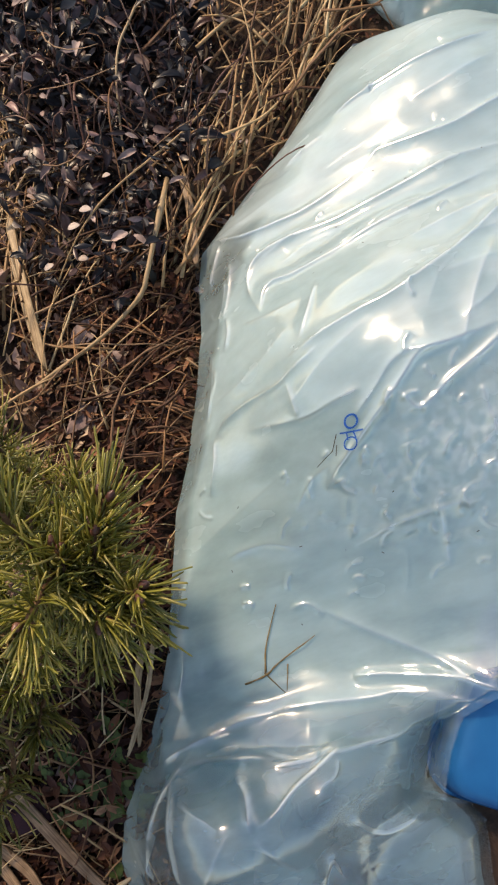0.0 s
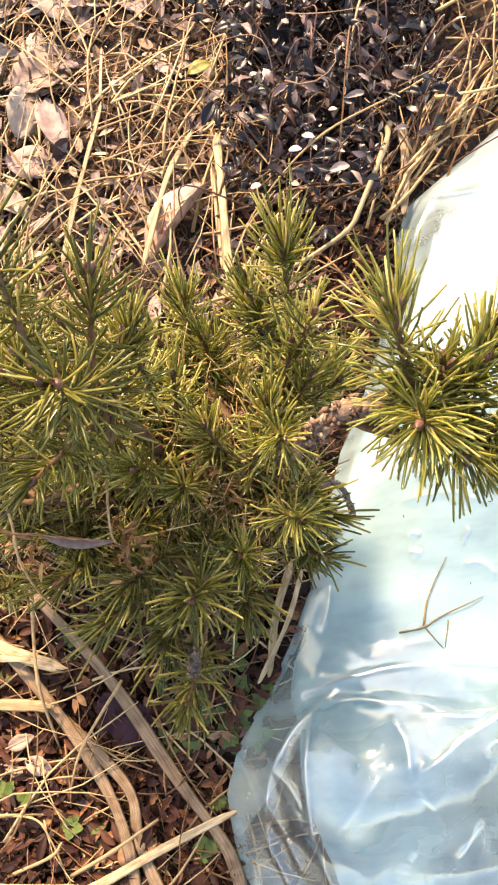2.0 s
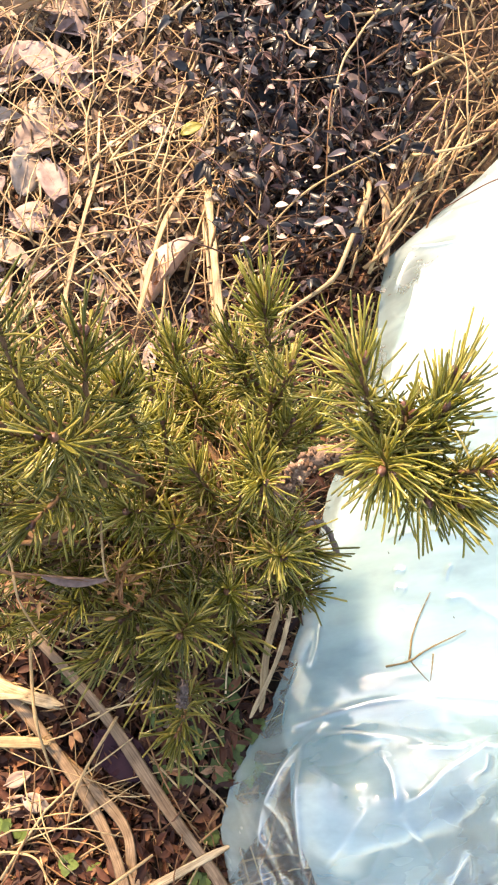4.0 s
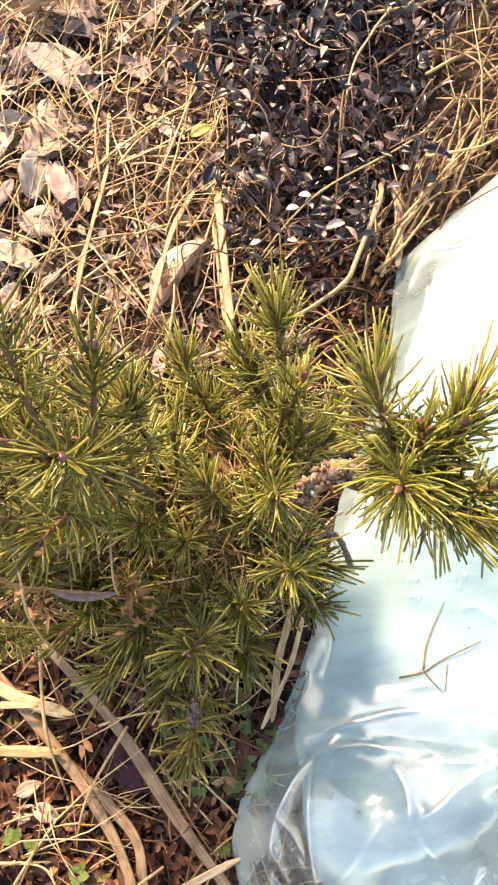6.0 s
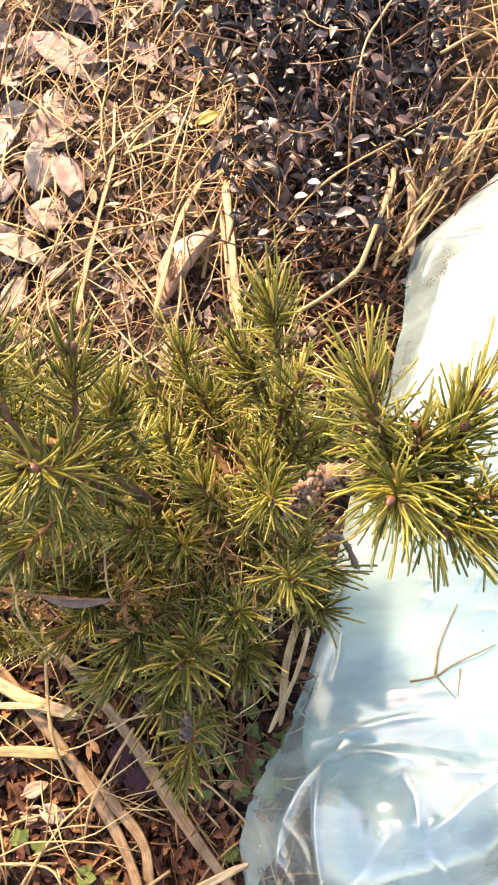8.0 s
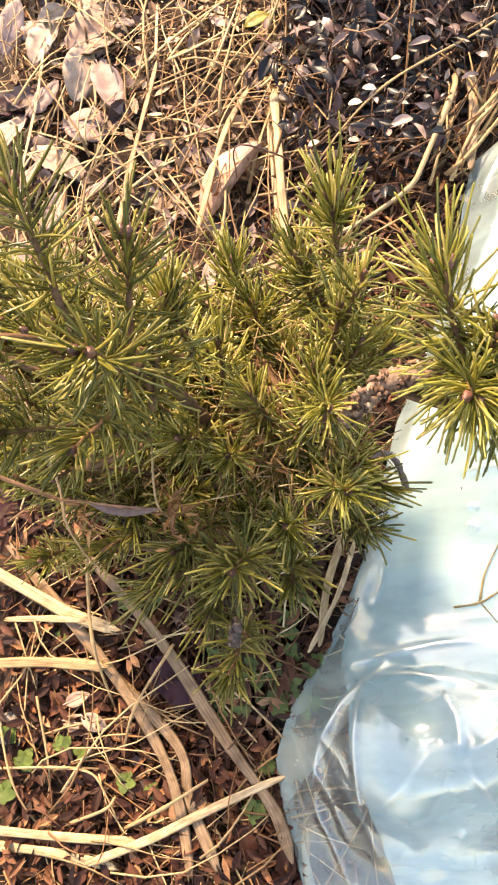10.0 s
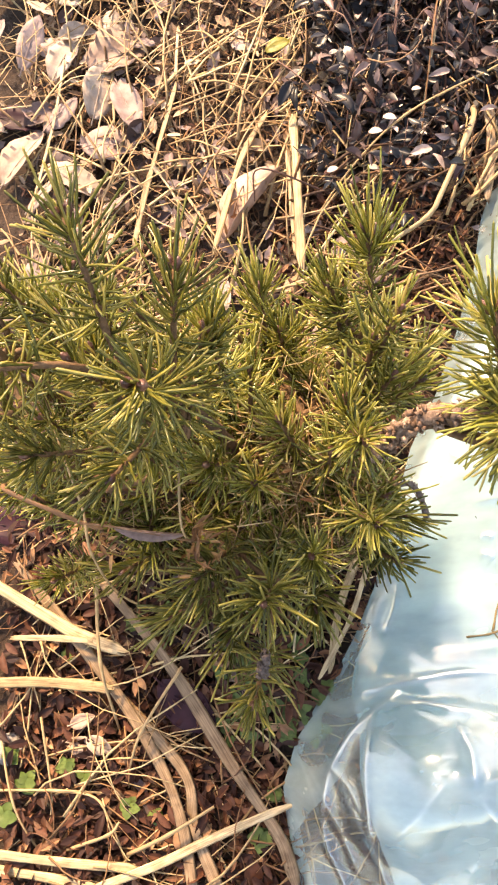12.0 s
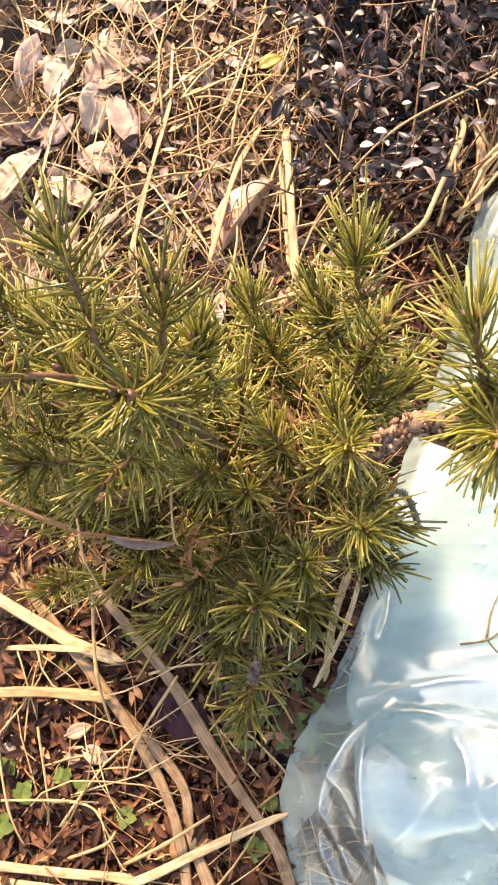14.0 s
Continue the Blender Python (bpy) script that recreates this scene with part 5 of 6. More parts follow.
def bag_z(x, y):
    fy, fx = min(max((y - Y0) / CELL - 0.5, 0), 277.9), min(max((x - X0) / CELL - 0.5, 0), 247.9)
    j, i = int(fy), int(fx)
    fy, fx = fy - j, fx - i
    h = height_map
    return float((h[j, i] * (1 - fx) + h[j, i + 1] * fx) * (1 - fy) + (h[j + 1, i] * (1 - fx) + h[j + 1, i + 1] * fx) * fy)


qx, qy = plan_grid(inner_left, 0.007, -0.42, 0.60, 0.63)
form = np.array([[max(0.012, bag_form(x, y) * 0.8 - 0.01) for x, y in zip(rx_, ry_)] for rx_, ry_ in zip(qx, qy)])
inner = drape(qx, qy, form, lambda x, y: (0.06 + 0 * x, 0.045 + 0 * x, 1.2 + 0 * x), 9, 110, (2, 4))
top = np.array([[bag_z(x, y) for x, y in zip(rx_, ry_)] for rx_, ry_ in zip(inner[..., 0], inner[..., 1])])
inner[..., 0] = np.minimum(inner[..., 0], np.array([bag_right(y) - 0.03 for y in qy[:, 0]])[:, None])
inner[..., 2] = np.minimum(inner[..., 2], top - 0.012)
lining = smooth_film(part("inner_film", film_mesh(inner, qx <= np.array([bag_right(y) - 0.03 for y in qy[:, 0]])[:, None], False), FILM_INNER, bag, "bluish inner layer of film"))
lining.data.attributes.new("thin", "FLOAT", "POINT").data.foreach_set("value", (np.clip((-0.15 - qy) / 0.04, 0, 1) * np.clip((qx + 0.03) / 0.07, 0.25, 1)).ravel() * 1.1)
base_sheet = Mesh()
for j in range(61):
    y = -0.43 + 1.05 * j / 60
    for i in range(41):
        x = inner_left(y) + 0.01 + (bag_right(y) - 0.02 - inner_left(y)) * i / 40
        base_sheet.v.append((x, y, 0.004 + max(0, ground_z(x, y)) + 0.003 * noise.noise(Vector((x * 30, y * 30, 2)))))
base_sheet.f = [(j * 41 + i, j * 41 + i + 1, (j + 1) * 41 + i + 1, (j + 1) * 41 + i) for j in range(60) for i in range(40)]
floor_film = part("lower_film", base_sheet, FILM_INNER, bag)
floor_film.data.attributes.new("thin", "FLOAT", "POINT").data.foreach_set("value", [0.85 if v[1] < -0.15 and v[0] > 0 else 0.4 for v in base_sheet.v])


def on_bag(x, y, lift=0.001):
    return Vector((x, y, bag_z(x, y) + lift))


# blue mark printed on the film: two rings with short bars
def ring(m, cx, cy, r, w, n=28):
    v, f = [], []
    for k in range(n):
        a = 2 * math.pi * k / n
        for q in (r - w, r):
            v.append(on_bag(cx + math.cos(a) * q, cy + math.sin(a) * q, 0.0006))
    for k in range(n):
        f.append((2 * k, 2 * k + 1, (2 * k + 3) % (2 * n), (2 * k + 2) % (2 * n)))
    m.add(v, f)


def streak(m, x0, y0, x1, y1, w, n=8):
    d = Vector((x1 - x0, y1 - y0, 0)).normalized()
    s = Vector((-d.y, d.x, 0)) * w / 2
    v, f = [], []
    for k in range(n + 1):
        x, y = x0 + (x1 - x0) * k / n, y0 + (y1 - y0) * k / n
        v += [on_bag(x + s.x, y + s.y, 0.0006), on_bag(x - s.x, y - s.y, 0.0006)]
    for k in range(n):
        f.append((2 * k, 2 * k + 1, 2 * k + 3, 2 * k + 2))
    m.add(v, f)


mark = Mesh()
ring(mark, 0.191, 0.094, 0.0066, 0.0018)
ring(mark, 0.184, 0.076, 0.0064, 0.0013)
streak(mark, 0.178, 0.089, 0.198, 0.082, 0.0015)
streak(mark, 0.184, 0.087, 0.183, 0.080, 0.0012)
streak(mark, 0.190, 0.085, 0.190, 0.078, 0.0012)
part("printed_mark", mark, INK, bag, "small blue printed mark")
specks = Mesh()
rng = random.Random(5)
streak(specks, 0.175, 0.090, 0.166, 0.077, 0.0009)
streak(specks, 0.172, 0.081, 0.168, 0.072, 0.0008)
streak(specks, 0.167, 0.078, 0.148, 0.071, 0.0008)
for k in range(34):
    x, y = rng.uniform(0.02, 0.42), rng.uniform(-0.1, 0.4)
    a = rng.uniform(0, 6.28)
    s = rng.uniform(0.0006, 0.003)
    streak(specks, x, y, x + math.cos(a) * s, y + math.sin(a) * s, 0.0009, 2)
tagged(part("dirt_specks", specks, DIRT, bag, "tiny dark dirt specks"), kind="stuff")


# bits of dry twig lying on the bag
def twig_on_bag(points, r):
    line = curve([on_bag(x, y, r * 0.7 + h * 0.3) for x, y, h in points], 6)
    m = Mesh()
    tube(m, line, lambda t: r * (1 - 0.6 * t), 6, 0.7, 0.6, random.Random(int(r * 1e6)))
    tagged(part("twig_bit", m, TWIG_BIT), "thin brown dry twig bit lying on the plastic bag", "twig", "twig bits on the bag")


twig_on_bag(((0.000, -0.105, 0), (0.024, -0.103, 0.003), (0.045, -0.094, 0.003), (0.087, -0.081, 0)), 0.0013)
twig_on_bag(((0.025, -0.100, 0.003), (0.033, -0.078, 0.004), (0.045, -0.058, 0.002), (0.059, -0.038, 0)), 0.0011)
twig_on_bag(((0.024, -0.100, 0.002), (0.031, -0.112, 0.002), (0.039, -0.125, 0)), 0.0009)
twig_on_bag(((0.050, -0.099, 0.0), (0.046, -0.111, 0.001), (0.041, -0.124, 0)), 0.0009)

# another bag behind, of which the near end shows
bag2 = empty("plastic_bag", (0.62, 0.78, 0.0), "pale blue crumpled plastic bag lying behind the larger one", "plastic bag")


v, u = np.meshgrid(np.linspace(-1, 1, 48), np.linspace(-1, 1, 60), indexing="ij")
px = 0.69 + 0.27 * u * np.sqrt(1 - 0.3 * v * v)
py = 0.745 + 0.185 * v * np.sqrt(1 - 0.3 * u * u) - 0.05 * (u + 1) * (1 - v) / 2
form = 0.012 + 0.15 * (1 - u ** 4) * (1 - v ** 4)
second = drape(px, py, form, lambda x, y: (0.09 + 0 * x, 0.05 + 0 * x, 0.5 + 0 * x), 3, 90)
smooth_film(part("upper_film", film_mesh(second, px < 2), FILM, bag2))
second = second * np.array((1, 1, 0.8)) + np.array((0.012, 0.006, 0))
part("inner_film", film_mesh(second, px < 2, False), FILM_INNER, bag2)

# blue tub whose rounded corner shows beside the bag, rim down
tub = empty("plastic_tub", (0.25, -0.26, 0.0), "smooth bright blue plastic tub lying upside down beside the bag", "tub")
m = Mesh()
LEVELS = [(0.014, 0.0), (0.030, 0.003), (0.055, 0.007), (0.066, 0.009), (0.074, 0.013), (0.079, 0.020), (0.081, 0.032), (0.081, 0.07)]
for z, inset in LEVELS:
    r = max(0.012, 0.034 - inset * 0.3)
    for (u, v), a0 in (((inset + r, inset + r), 180), ((0.24 - inset - r, inset + r), 270), ((0.24 - inset - r, 0.17 - inset - r), 0), ((inset + r, 0.17 - inset - r), 90)):
        for k in range(9):
            w = radians(a0 + 90 * k / 8)
            q = corner + way1 * (u + r * math.cos(w)) + way2 * (v + r * math.sin(w))
            m.v.append((q.x, q.y, z))
m.f = [(i * 36 + k, (i + 1) * 36 + k, (i + 1) * 36 + (k + 1) % 36, i * 36 + (k + 1) % 36) for i in range(len(LEVELS) - 1) for k in range(36)]
m.f.append(tuple(range(7 * 36, 8 * 36))[::-1])
part("wall", m, BLUE_PLASTIC, tub)
m = Mesh()
rim = []
for (u, v), a0 in (((0.034, 0.034), 180), ((0.206, 0.034), 270), ((0.206, 0.136), 0), ((0.034, 0.136), 90)):
    for k in range(9):
        w = radians(a0 + 90 * k / 8)
        q = corner + way1 * (u + 0.035 * math.cos(w)) + way2 * (v + 0.035 * math.sin(w))
        rim.append(Vector((q.x, q.y, 0.013)))
tube(m, rim + rim[:1], lambda t: 0.003, 8)
part("rim", m, BLUE_PLASTIC, tub)


# ---- pine shrub ----
shrub = empty("pine_shrub", (-0.185, 0.035, 0.0), "young dwarf pine with short dense green needles", "pine shrub")
FOOT = Vector((-0.185, 0.035, -0.01))
TOP = Vector((-0.178, 0.045, 0.27))
m = Mesh()
trunk_line = curve([FOOT, (-0.19, 0.03, 0.07), (-0.183, 0.037, 0.16), (-0.175, 0.045, 0.23), TOP], 6)
tube(m, trunk_line, lambda t: 0.0115 * (1 - 0.5 * t), 10, 1.0, 0.35, random.Random(2))
trunk = part("trunk", m, BARK, shrub, "rough brown trunk")

HUBS = {
    "right": (-0.054, 0.026, 0.393), "crown": (-0.195, 0.06, 0.42), "middle": (-0.13, 0.075, 0.27), "front": (-0.16, -0.055, 0.27), "left": (-0.285, 0.03, 0.27),
    "behind": (-0.09, 0.11, 0.31), "low": (-0.265, -0.03, 0.19), "side": (-0.095, -0.01, 0.26), "far": (-0.36, 0.13, 0.32), "back": (-0.24, 0.14, 0.26),
}
for k, (hub, at) in enumerate(HUBS.items()):
    at = Vector(at)
    t = min(0.95, max(0.25, (at.z - 0.12) / 0.27))
    root = trunk_line[int(t * (len(trunk_line) - 1))]
    mid = root.lerp(at, 0.5) + Vector((0, 0, -0.03))
    m = Mesh()
    r0 = 0.0062 if hub in ("right", "crown") else 0.0048
    tube(m, curve([root, mid, at], 8), lambda t: r0 * (1 - 0.45 * t), 7, 1.0, 0.4, random.Random(k))
    part("branch", m, BARK, shrub)

# the gnarled old wood towards the tip that hangs over the bag
m = Mesh()
rng = random.Random(8)
knot_line = curve([(-0.082, 0.020, 0.352), (-0.070, 0.024, 0.371), (-0.054, 0.027, 0.393), (-0.030, 0.020, 0.425)], 7)
tube(m, knot_line, lambda t: 0.0050 + 0.0016 * math.sin(t * 19), 9, 1.0, 0.8, rng)
for k in range(260):
    q = rng.choice(knot_line)
    w = Vector((rng.gauss(0, 1), rng.gauss(0, 1), rng.gauss(0, 1))).normalized()
    c, s = q + w * rng.uniform(0.0045, 0.008), rng.uniform(0.0012, 0.0032)
    a, b = across(w)
    m.add([c + a * s, c + b * s, c - a * s, c - b * s, c + w * s * rng.uniform(0.5, 1.6) + a * s * rng.gauss(0, 0.7), c - w * s], [(0, 1, 4), (1, 2, 4), (2, 3, 4), (3, 0, 4), (1, 0, 5), (2, 1, 5), (3, 2, 5), (0, 3, 5)])
part("knotted_wood", m, KNOT_BARK, shrub, "gnarled grey-brown knotted wood")


def needles(mesh, base, tip, count, length, rng, droop=0.0, spread=(34, 82), thick=(0.00078, 0.00104), along=0.12):
    """Needles all round a shoot: steep at the tip, wide lower down, each bowed its own way and blunt at the end."""
    d = (tip - base).normalized()
    a, b = across(d)
    for k in range(count):
        t = rng.random() ** 0.8
        at = base.lerp(tip, along + (1 - along) * t)
        w = k * 2.39996 + rng.uniform(-0.45, 0.45)
        ang = radians(spread[1] + (spread[0] - spread[1]) * t ** 1.6 + rng.gauss(0, 15))
        out = a * math.cos(w) + b * math.sin(w)
        way = d * math.cos(ang) + out * math.sin(ang)
        s1, s2 = across(way)
        ln = length * rng.uniform(0.6, 1.14)
        bow = (d * rng.uniform(0.0, 0.62) + s1 * rng.gauss(0, 0.16) + s2 * rng.gauss(0, 0.12) + Vector((0, 0, -droop * rng.uniform(0.3, 1.7)))) * ln
        r = rng.uniform(*thick)
        rot = rng.uniform(0, 6.28)
        verts = []
        for q, taper in ((0.0, 0.75), (0.35, 0.95), (0.7, 1.0), (0.975, 0.88)):
            c = at + way * (ln * q) + bow * (q * q)
            for j in range(3):
                u = rot + j * 2.0944 + q * 0.9
                verts.append(c + (s1 * math.cos(u) + s2 * math.sin(u)) * (r * taper))
        verts.append(at + way * ln + bow)
        f = []
        for i in range(3):
            for j in range(3):
                f.append((i * 3 + j, i * 3 + (j + 1) % 3, i * 3 + 3 + (j + 1) % 3, i * 3 + 3 + j))
        f += [(9, 10, 12), (10, 11, 12), (11, 9, 12)]
        mesh.add(verts, f)


def bud_mesh(seed):
    rng = random.Random(seed)
    m = Mesh()
    n, k = 8, 7
    for i in range(n + 1):
        t = i / n
        r = 0.0027 * math.sin(math.pi * (0.08 + 0.92 * t)) ** 0.7 * (1.12 if i % 2 else 0.92)
        for j in range(k):
            w = 2 * math.pi * j / k + (0.45 if i % 2 else 0)
            m.v.append((math.cos(w) * r, math.sin(w) * r, -0.001 + 0.0085 * t))
    m.f = [(i * k + j, i * k + (j + 1) % k, (i + 1) * k + (j + 1) % k, (i + 1) * k + j) for i in range(n) for j in range(k)] + [tuple(n * k + j for j in range(k))]
    return m.data("bud", BUD)


BUDS = [bud_mesh(k) for k in range(3)]
shoot_count = 0


def shoot(tip, way, length=0.03, count=90, buds=1, stem=0.055, hub=None, droop=0.05, spread=(34, 82), thick=(0.00078, 0.00104), along=0.12, mat=None):
    """A leading shoot: twig, needle tuft and winter buds."""
    global shoot_count
    rng = random.Random(1000 + shoot_count)
    shoot_count += 1
    tip, d = Vector(tip), Vector(way).normalized()
    base = tip - d * stem
    near = Vector(HUBS[hub]) if hub else min((Vector(h) for h in HUBS.values()), key=lambda h: (h - base).length)
    m = Mesh()
    bend = near.lerp(base, 0.5) + Vector((0, 0, -0.008))
    line = curve([near, bend, base, base.lerp(tip, 0.5), tip], 4)
    tube(m, line, lambda t: 0.0026 - 0.0009 * t, 6, 1.0, 0.5, rng)
    s = part("shoot", m, TWIG, shrub)
    m = Mesh()
    needles(m, base + d * (stem * 0.1), tip, count, length, rng, droop, spread, thick, along)
    part("needle_tuft", m, mat or NEEDLE, s)
    a, b = across(d)
    for k in range(buds):
        ob = new("bud", BUDS[k % 3])
        w = 2 * math.pi * k / max(1, buds) + rng.random()
        off = (a * math.cos(w) + b * math.sin(w)) * (0.0026 if buds > 1 else 0)
        q = d.lerp(off.normalized() if off.length else d, 0.25 if buds > 1 else 0).to_track_quat("Z", "Y").to_matrix().to_4x4()
        ob.matrix_world = Matrix.Translation(tip + off) @ q
        ob.parent, ob.matrix_parent_inverse = s, s.matrix_basis.inverted()
    return s


HANGING_OVER_BAG = [
    ((-0.023, -0.011, 0.479), (-0.10, -0.55, 0.8), 0.034), ((-0.026, 0.052, 0.476), (-0.12, 0.7, 0.65), 0.033), ((-0.004, 0.023, 0.463), (0.25, 0.45, 0.8), 0.03),
    ((0.033, -0.014, 0.464), (0.55, -0.2, 0.8), 0.026), ((0.020, -0.022, 0.440), (0.5, -0.6, 0.5), 0.028), ((0.016, 0.026, 0.458), (0.4, 0.6, 0.65), 0.028), ((0.003, -0.020, 0.445), (0.3, -0.75, 0.3), 0.033),
    ((0.028, 0.040, 0.462), (0.5, 0.6, 0.6), 0.028),
]
for tip, way, ln in HANGING_OVER_BAG:
    shoot(tip, way, ln * 0.98, 132, 2, 0.05, "right", 0.2, (22, 108), (0.00062, 0.0009), -0.2, YOUNG_NEEDLE)
CROWN = [
    ((-0.189, 0.024, 0.511), (0.05, -0.2, 1.0), 0.036, "crown"), ((-0.220, 0.107, 0.518), (-0.15, 0.75, 0.6), 0.033, "crown"), ((-0.300, 0.045, 0.505), (-1.0, 0.0, 0.2), 0.033, "crown"),
    ((-0.177, 0.094, 0.481), (0.2, 0.8, 0.6), 0.03, "crown"), ((-0.175, 0.084, 0.427), (0.3, 0.7, 0.6), 0.03, "crown"), ((-0.300, 0.032, 0.385), (-0.5, -0.2, 0.8), 0.032, "left"),
    ((-0.274, 0.052, 0.306), (-0.3, -0.1, 0.9), 0.03, "left"), ((-0.245, 0.065, 0.45), (-0.4, 0.3, 0.8), 0.033, "crown"),
]
# mostly unseen shoots, added to cast shade on the lower left
SHADE_SHOOTS = [
    ((-0.335, 0.095, 0.50), (-0.7, 0.3, 0.6), 0.033, "far"), ((-0.37, 0.16, 0.47), (-0.5, 0.5, 0.7), 0.033, "far"), ((-0.39, 0.08, 0.45), (-0.8, 0.0, 0.6), 0.033, "far"), ((-0.315, 0.14, 0.48), (-0.3, 0.6, 0.7), 0.033, "far"), ((-0.42, 0.13, 0.43), (-0.8, 0.3, 0.5), 0.033, "far"), ((-0.34, 0.03, 0.45), (-0.6, -0.4, 0.7), 0.033, "far"), ((-0.225, 0.0, 0.44), (-0.3, -0.6, 0.6), 0.034, "crown"),
]
for tip, way, ln, hub in CROWN + SHADE_SHOOTS:
    shoot(tip, way, ln * 0.92, 96, 2 if tip[2] > 0.47 else 1, 0.07, hub, 0.16, (26, 104), (0.0007, 0.00098), -0.05, SHADED_NEEDLE)
MIDDLE = [
    ((-0.141, 0.140, 0.286), (0, 0.3, 0.9)), ((-0.154, 0.180, 0.284), (0, 0.7, 0.7)), ((-0.191, 0.102, 0.292), (0, 0.1, 1)), ((-0.102, 0.146, 0.340), (-0.2, 0.5, 0.8)),
    ((-0.099, 0.144, 0.340), (-0.3, 0.5, 0.7)), ((-0.172, 0.085, 0.423), (0.0, 0.3, 0.95)), ((-0.158, 0.186, 0.272), (0.0, 0.6, 0.8)), ((-0.059, 0.097, 0.390), (0.3, 0.2, 0.9)), ((-0.096, 0.059, 0.345), (0, 0.5, 0.85)), ((-0.143, 0.054, 0.330), (-0.2, 0.3, 0.9)),
    ((-0.215, 0.062, 0.345), (-0.1, 0.2, 0.9)), ((-0.195, 0.028, 0.33), (-0.2, -0.2, 0.9)), ((-0.165, 0.015, 0.315), (0, -0.2, 1)), ((-0.24, 0.03, 0.36), (-0.4, -0.1, 0.9)), ((-0.160, 0.088, 0.345), (0.1, 0.3, 0.9)),
]
RIGHT_SIDE = [
    ((-0.045, 0.072, 0.330), (0.6, 0.2, 0.7)), ((-0.035, 0.105, 0.300), (0.6, 0.5, 0.6)),
    ((-0.088, 0.020, 0.381), (0.1, -0.4, 0.9)), ((-0.085, -0.025, 0.341), (0.2, -0.3, 0.9)), ((-0.130, -0.038, 0.307), (0, -0.1, 1)), ((-0.185, 0.115, 0.260), (0, 0.2, 1)),
]
shoot((-0.071, 0.158, 0.382), (0.02, 0.6, 0.8), 0.031, 150, 2, 0.062, "behind", 0.0, (20, 98), (0.0007, 0.00095), -0.1)
for tip, way in MIDDLE + RIGHT_SIDE:
    shoot(tip, way, 0.029 if tip[0] < -0.06 else 0.023, 98, 1, 0.05, None, 0.1, (20, 98), (0.00068, 0.00096), -0.4)
LOWER = [
    ((-0.070, -0.042, 0.262), (0.4, -0.3, 0.8)), ((-0.158, -0.069, 0.366), (-0.05, -0.3, 0.95)), ((-0.179, -0.132, 0.293), (-0.1, -0.5, 0.75)),
    ((-0.239, -0.071, 0.276), (-0.8, -0.4, 0.4)), ((-0.200, -0.090, 0.250), (-0.3, -0.8, 0.5)), ((-0.132, -0.072, 0.270), (0.1, -0.5, 0.8)),
    ((-0.215, -0.045, 0.285), (-0.3, -0.4, 0.8)), ((-0.290, -0.030, 0.225), (-0.6, -0.4, 0.6)), ((-0.060, -0.010, 0.265), (0.7, -0.1, 0.6)),
]
shoot((-0.371, -0.029, 0.18), (-0.25, -0.3, 0.9), 0.027, 130, 1, 0.05, None, 0.05, (24, 104), (0.0007, 0.00095), -0.3)
# lower shoots wear the needle colour darkened for shade
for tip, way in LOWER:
    shoot(tip, way, 0.0325 if tip[0] < -0.1 else 0.026, 90, 1, 0.058, None, 0.1, (24, 98), (0.00078, 0.00108), -0.3, SHADED_NEEDLE)
SUNNY_SIDE = [
    ((-0.245, 0.085, 0.415), (-0.2, 0.5, 0.8)), ((-0.230, 0.060, 0.390), (-0.1, 0.2, 0.95)), ((-0.262, 0.105, 0.425), (-0.4, 0.5, 0.7)), ((-0.208, 0.075, 0.375), (0.1, 0.3, 0.9)),
    ((-0.075, 0.092, 0.362), (0.2, 0.4, 0.85)), ((-0.064, 0.072, 0.345), (0.4, 0.2, 0.85)),
    ((-0.075, 0.0, 0.300), (0.4, -0.2, 0.85)), ((-0.110, 0.030, 0.325), (0.1, 0.1, 0.95)), ((-0.295, 0.125, 0.440), (-0.5, 0.5, 0.7)),
]
for tip, way in SUNNY_SIDE:
    shoot(tip, way, 0.028, 70, 1, 0.05, None, 0.06, (20, 98), (0.00068, 0.00096), -0.3)
# the dense inside of the shrub
rng = random.Random(77)
tips = [Vector(t[0]) for t in HANGING_OVER_BAG + CROWN + SHADE_SHOOTS + MIDDLE + RIGHT_SIDE + LOWER + SUNNY_SIDE]
tries = 0
while tries < 20000 and shoot_count < 186:
    tries += 1
    x, y = rng.uniform(-0.42, -0.06), rng.uniform(-0.10, 0.25)
    low = np.interp(x, (-0.56, -0.4, -0.3, -0.2, -0.1, -0.03), (0.07, 0.03, 0.0, -0.035, -0.02, 0.0))
    high = np.interp(x, (-0.56, -0.4, -0.3, -0.2, -0.1, -0.03), (0.24, 0.25, 0.22, 0.17, 0.16, 0.12))
    if not low < y < high:
        continue
    top = np.interp(x, (-0.56, -0.4, -0.3, -0.2, -0.12, -0.03), (0.22, 0.26, 0.30, 0.285, 0.265, 0.25))
    z = top - (top - 0.13) * rng.random() ** 1.5
    if y < 0.045 and x < -0.17:
        z = min(z, 0.24)
    p = Vector((x, y, z))
    if any((p - q).length < 0.029 for q in tips):
        continue
    tips.append(p)
    way = Vector((x + 0.2, y - 0.05, 0.16)).normalized() * 0.8 + Vector((rng.gauss(0, 0.45), rng.gauss(0, 0.45), 0.45))
    shoot(p, way, rng.uniform(0.024, 0.033), 58, rng.choice((0, 0, 1)), 0.06, None, 0.04, (24, 100), (0.00072, 0.00104), -0.1)

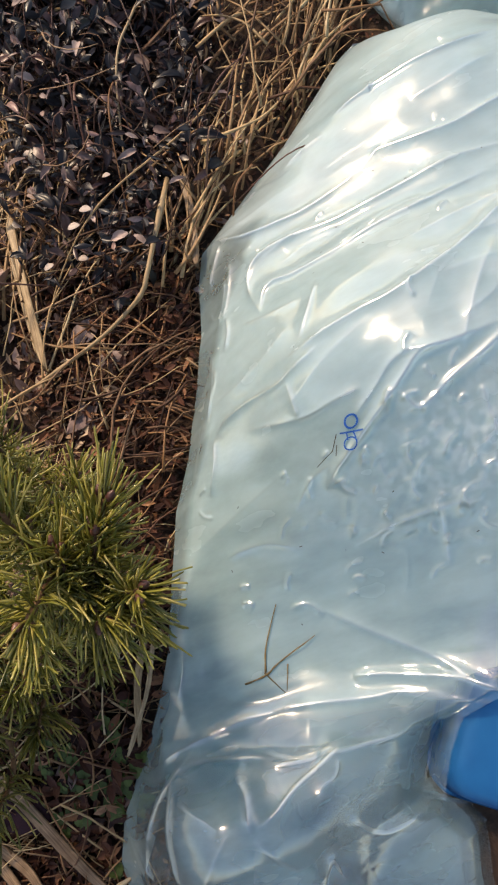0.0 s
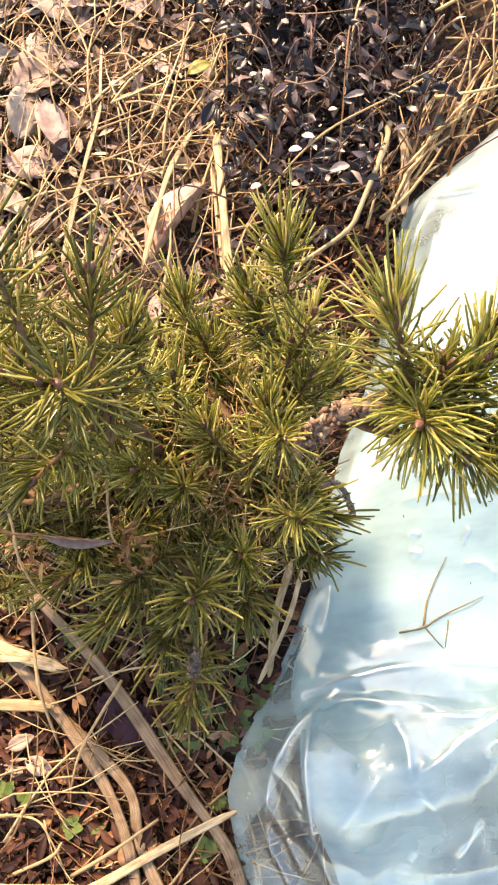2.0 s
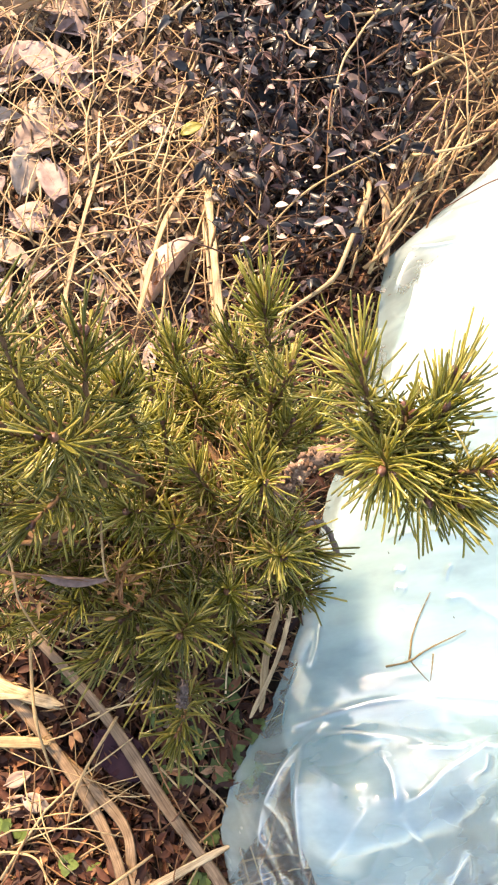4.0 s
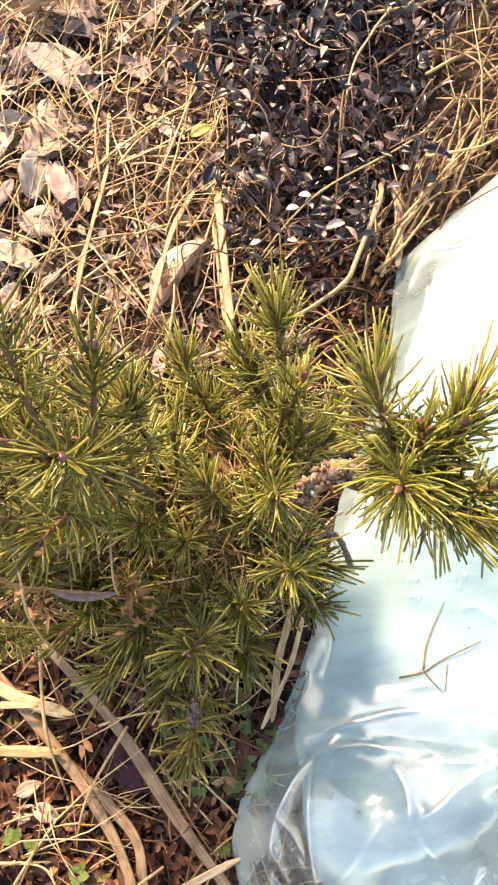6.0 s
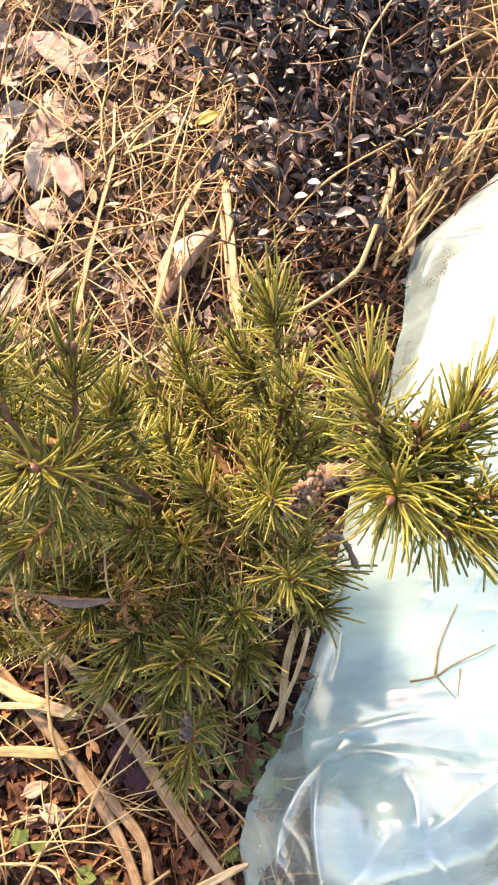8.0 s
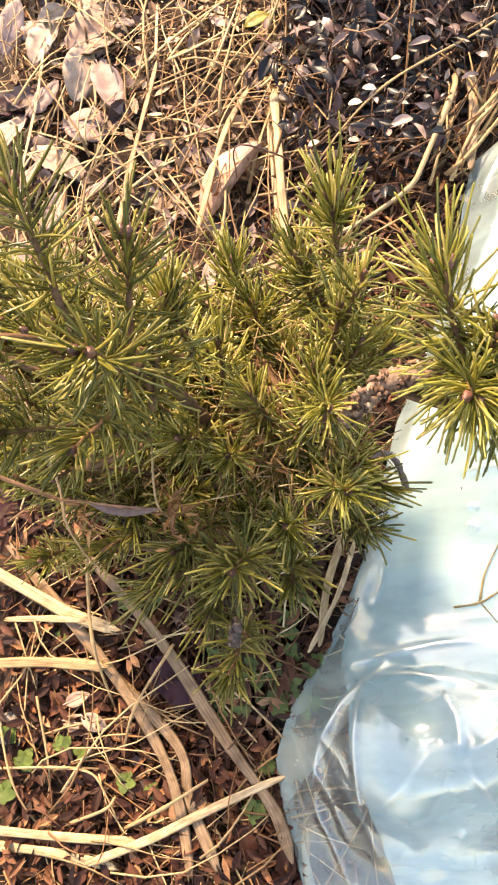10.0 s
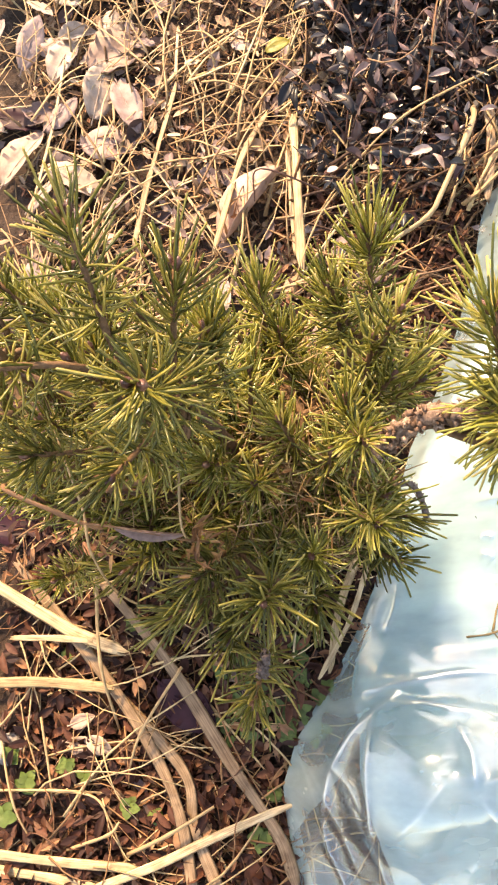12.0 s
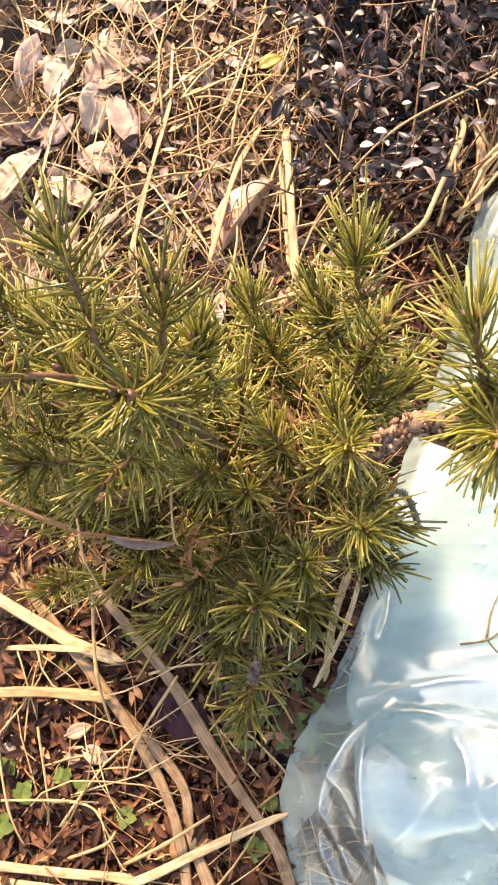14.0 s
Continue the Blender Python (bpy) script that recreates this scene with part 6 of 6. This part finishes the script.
# short inner shoots that close the gaps towards the bag
while tries < 60000 and shoot_count < 196:
    tries += 1
    p = Vector((rng.uniform(-0.23, -0.075), rng.uniform(-0.02, 0.12), rng.uniform(0.2, 0.30)))
    if p.x < -0.17 and p.y < 0.045 and p.z > 0.25:
        continue
    if any((p - q).length < 0.0185 for q in tips):
        continue
    tips.append(p)
    shoot(p, Vector((rng.gauss(0.15, 0.35), rng.gauss(0.1, 0.35), 0.8)), rng.uniform(0.022, 0.030), 46, rng.choice((0, 0, 1)), 0.05, None, 0.03, (24, 100), (0.0007, 0.001), -0.1)

# spent cone on the front shoot, and a withered dark tip beside the bag
cone = Mesh()
rng = random.Random(4)
c0, c1 = Vector((-0.160, -0.100, 0.358)), Vector((-0.166, -0.112, 0.339))
tube(cone, [c0.lerp(c1, t / 6) for t in range(7)], lambda t: 0.0022, 6)
for k in range(90):
    t = rng.random()
    q = c0.lerp(c1, t)
    w = Vector((rng.gauss(0, 1), rng.gauss(0, 1), rng.gauss(0, 1))).normalized()
    a, b = across(w)
    c, s = q + w * 0.0032, 0.0013
    cone.add([c + a * s, c + b * s, c - a * s, c - b * s, c + w * s * 1.6], [(0, 1, 4), (1, 2, 4), (2, 3, 4), (3, 0, 4)])
part("spent_cone", cone, CONE, shrub, "dark shrivelled male cone cluster")
dead = Mesh()
line = curve([(-0.075, 0.004, 0.262), (-0.056, 0.018, 0.245), (-0.044, 0.014, 0.222), (-0.038, -0.004, 0.201)], 7)
tube(dead, line, lambda t: 0.0017 + 0.0011 * t, 6, 1.0, 0.5, rng)
for k in range(60):
    q = rng.choice(line[6:])
    w = Vector((rng.gauss(0, 1), rng.gauss(0, 1), rng.gauss(0, 1))).normalized()
    a, b = across(w)
    c, s = q + w * 0.0022, 0.0011
    dead.add([c + a * s, c + b * s, c - a * s, c - b * s, c + w * s * 1.8], [(0, 1, 4), (1, 2, 4), (2, 3, 4), (3, 0, 4)])
part("withered_tip", dead, CONE, shrub, "dark withered curled shoot tip")

# dead needles and stems caught inside the shrub
caught = Mesh()
rng = random.Random(31)
for k in range(3800):
    p = Vector((rng.uniform(-0.40, -0.095), rng.uniform(-0.05, 0.18), rng.uniform(0.08, 0.235)))
    if k % 10 == 0:
        p = Vector((rng.gauss(-0.135, 0.03), rng.gauss(0.035, 0.04), rng.uniform(0.25, 0.31)))
    if p.y < np.interp(p.x, (-0.4, -0.3, -0.2, -0.1), (0.07, 0.03, -0.02, -0.03)):
        continue
    w = Vector((rng.gauss(0, 1), rng.gauss(0, 1), rng.gauss(0, 0.5))).normalized()
    ln = rng.uniform(0.015, 0.04)
    tube(caught, [p, p + w * ln * 0.5 + Vector((0, 0, rng.gauss(0, 0.003))), p + w * ln], lambda t: 0.00065 * (1 - 0.5 * t), 3)
tagged(part("dead_needles", caught, DEAD_NEEDLE, shrub, "rust-brown dead needles caught between branches"), kind="stuff")

# dry blades and a withered leaf hanging in the pine
stalk(((-0.375, 0.045, 0.27), (-0.355, 0.029, 0.305), (-0.311, 0.007, 0.31), (-0.29, -0.003, 0.305), (-0.282, -0.005, 0.30)), 0.0023, "grass_stem", "orange-brown dry grass blade caught in the pine", RUST_GRASS, "blades in the pine")
stalk(((-0.31, 0.07, 0.33), (-0.303, 0.052, 0.33), (-0.292, 0.009, 0.315), (-0.290, -0.025, 0.30), (-0.30, -0.05, 0.2), (-0.318, -0.06, 0.004)), 0.0013, "grass_stem", "thin dry stem hanging through the pine", GRASS, "blades in the pine")
stalk(((-0.217, 0.045, 0.33), (-0.217, 0.037, 0.325), (-0.219, -0.011, 0.315), (-0.22, -0.02, 0.27)), 0.0012, "grass_stem", "thin dry stem hanging through the pine", GRASS, "blades in the pine")
leafy = empty("withered_leaf", (-0.26, 0.0, 0.30), "long narrow brown withered leaf caught in the pine", "leaf")
m = Mesh()
leaf_blade(m, Vector((-0.266, -0.008, 0.320)), Vector((0.9, -0.22, -0.2)), Vector((0.1, -0.75, 0.65)), 0.050, 0.0078, 1.6, 0.12, 9, 0.0006, random.Random(3), 0.08)
part("blade", m, BROWN_LEAF, leafy)
m = Mesh()
tube(m, curve([(-0.290, -0.003, 0.318), (-0.266, -0.008, 0.320), (-0.225, -0.018, 0.306), (-0.205, -0.02, 0.29)], 5), lambda t: 0.0009, 5)
part("stem", m, RUST_GRASS, leafy)


def tangled_leaf(at, spread, count, seed):
    m = Mesh()
    rng = random.Random(seed)
    for k in range(count):
        p = Vector(at) + Vector((rng.gauss(0, spread), rng.gauss(0, spread * 0.75), rng.gauss(0, spread * 0.6)))
        w = Vector((rng.gauss(0, 1), rng.gauss(0, 1), rng.gauss(0, 0.5))).normalized()
        leaf_blade(m, p, w, Vector((0, 0, 1)), rng.uniform(0.006, 0.013), rng.uniform(0.0015, 0.0035), 0.9, 0.7, 4, 0.0, rng, 0.3)
    tagged(part("crumpled_leaf", m, ORANGE_LEAF), "crumpled orange-brown dead leaf caught in the pine", "leaf", "dead leaves in the pine", kind="stuff")


tangled_leaf((-0.208, -0.022, 0.298), 0.011, 44, 12)
tangled_leaf((-0.279, -0.016, 0.300), 0.006, 12, 13)
tangled_leaf((-0.150, 0.025, 0.285), 0.014, 22, 14)
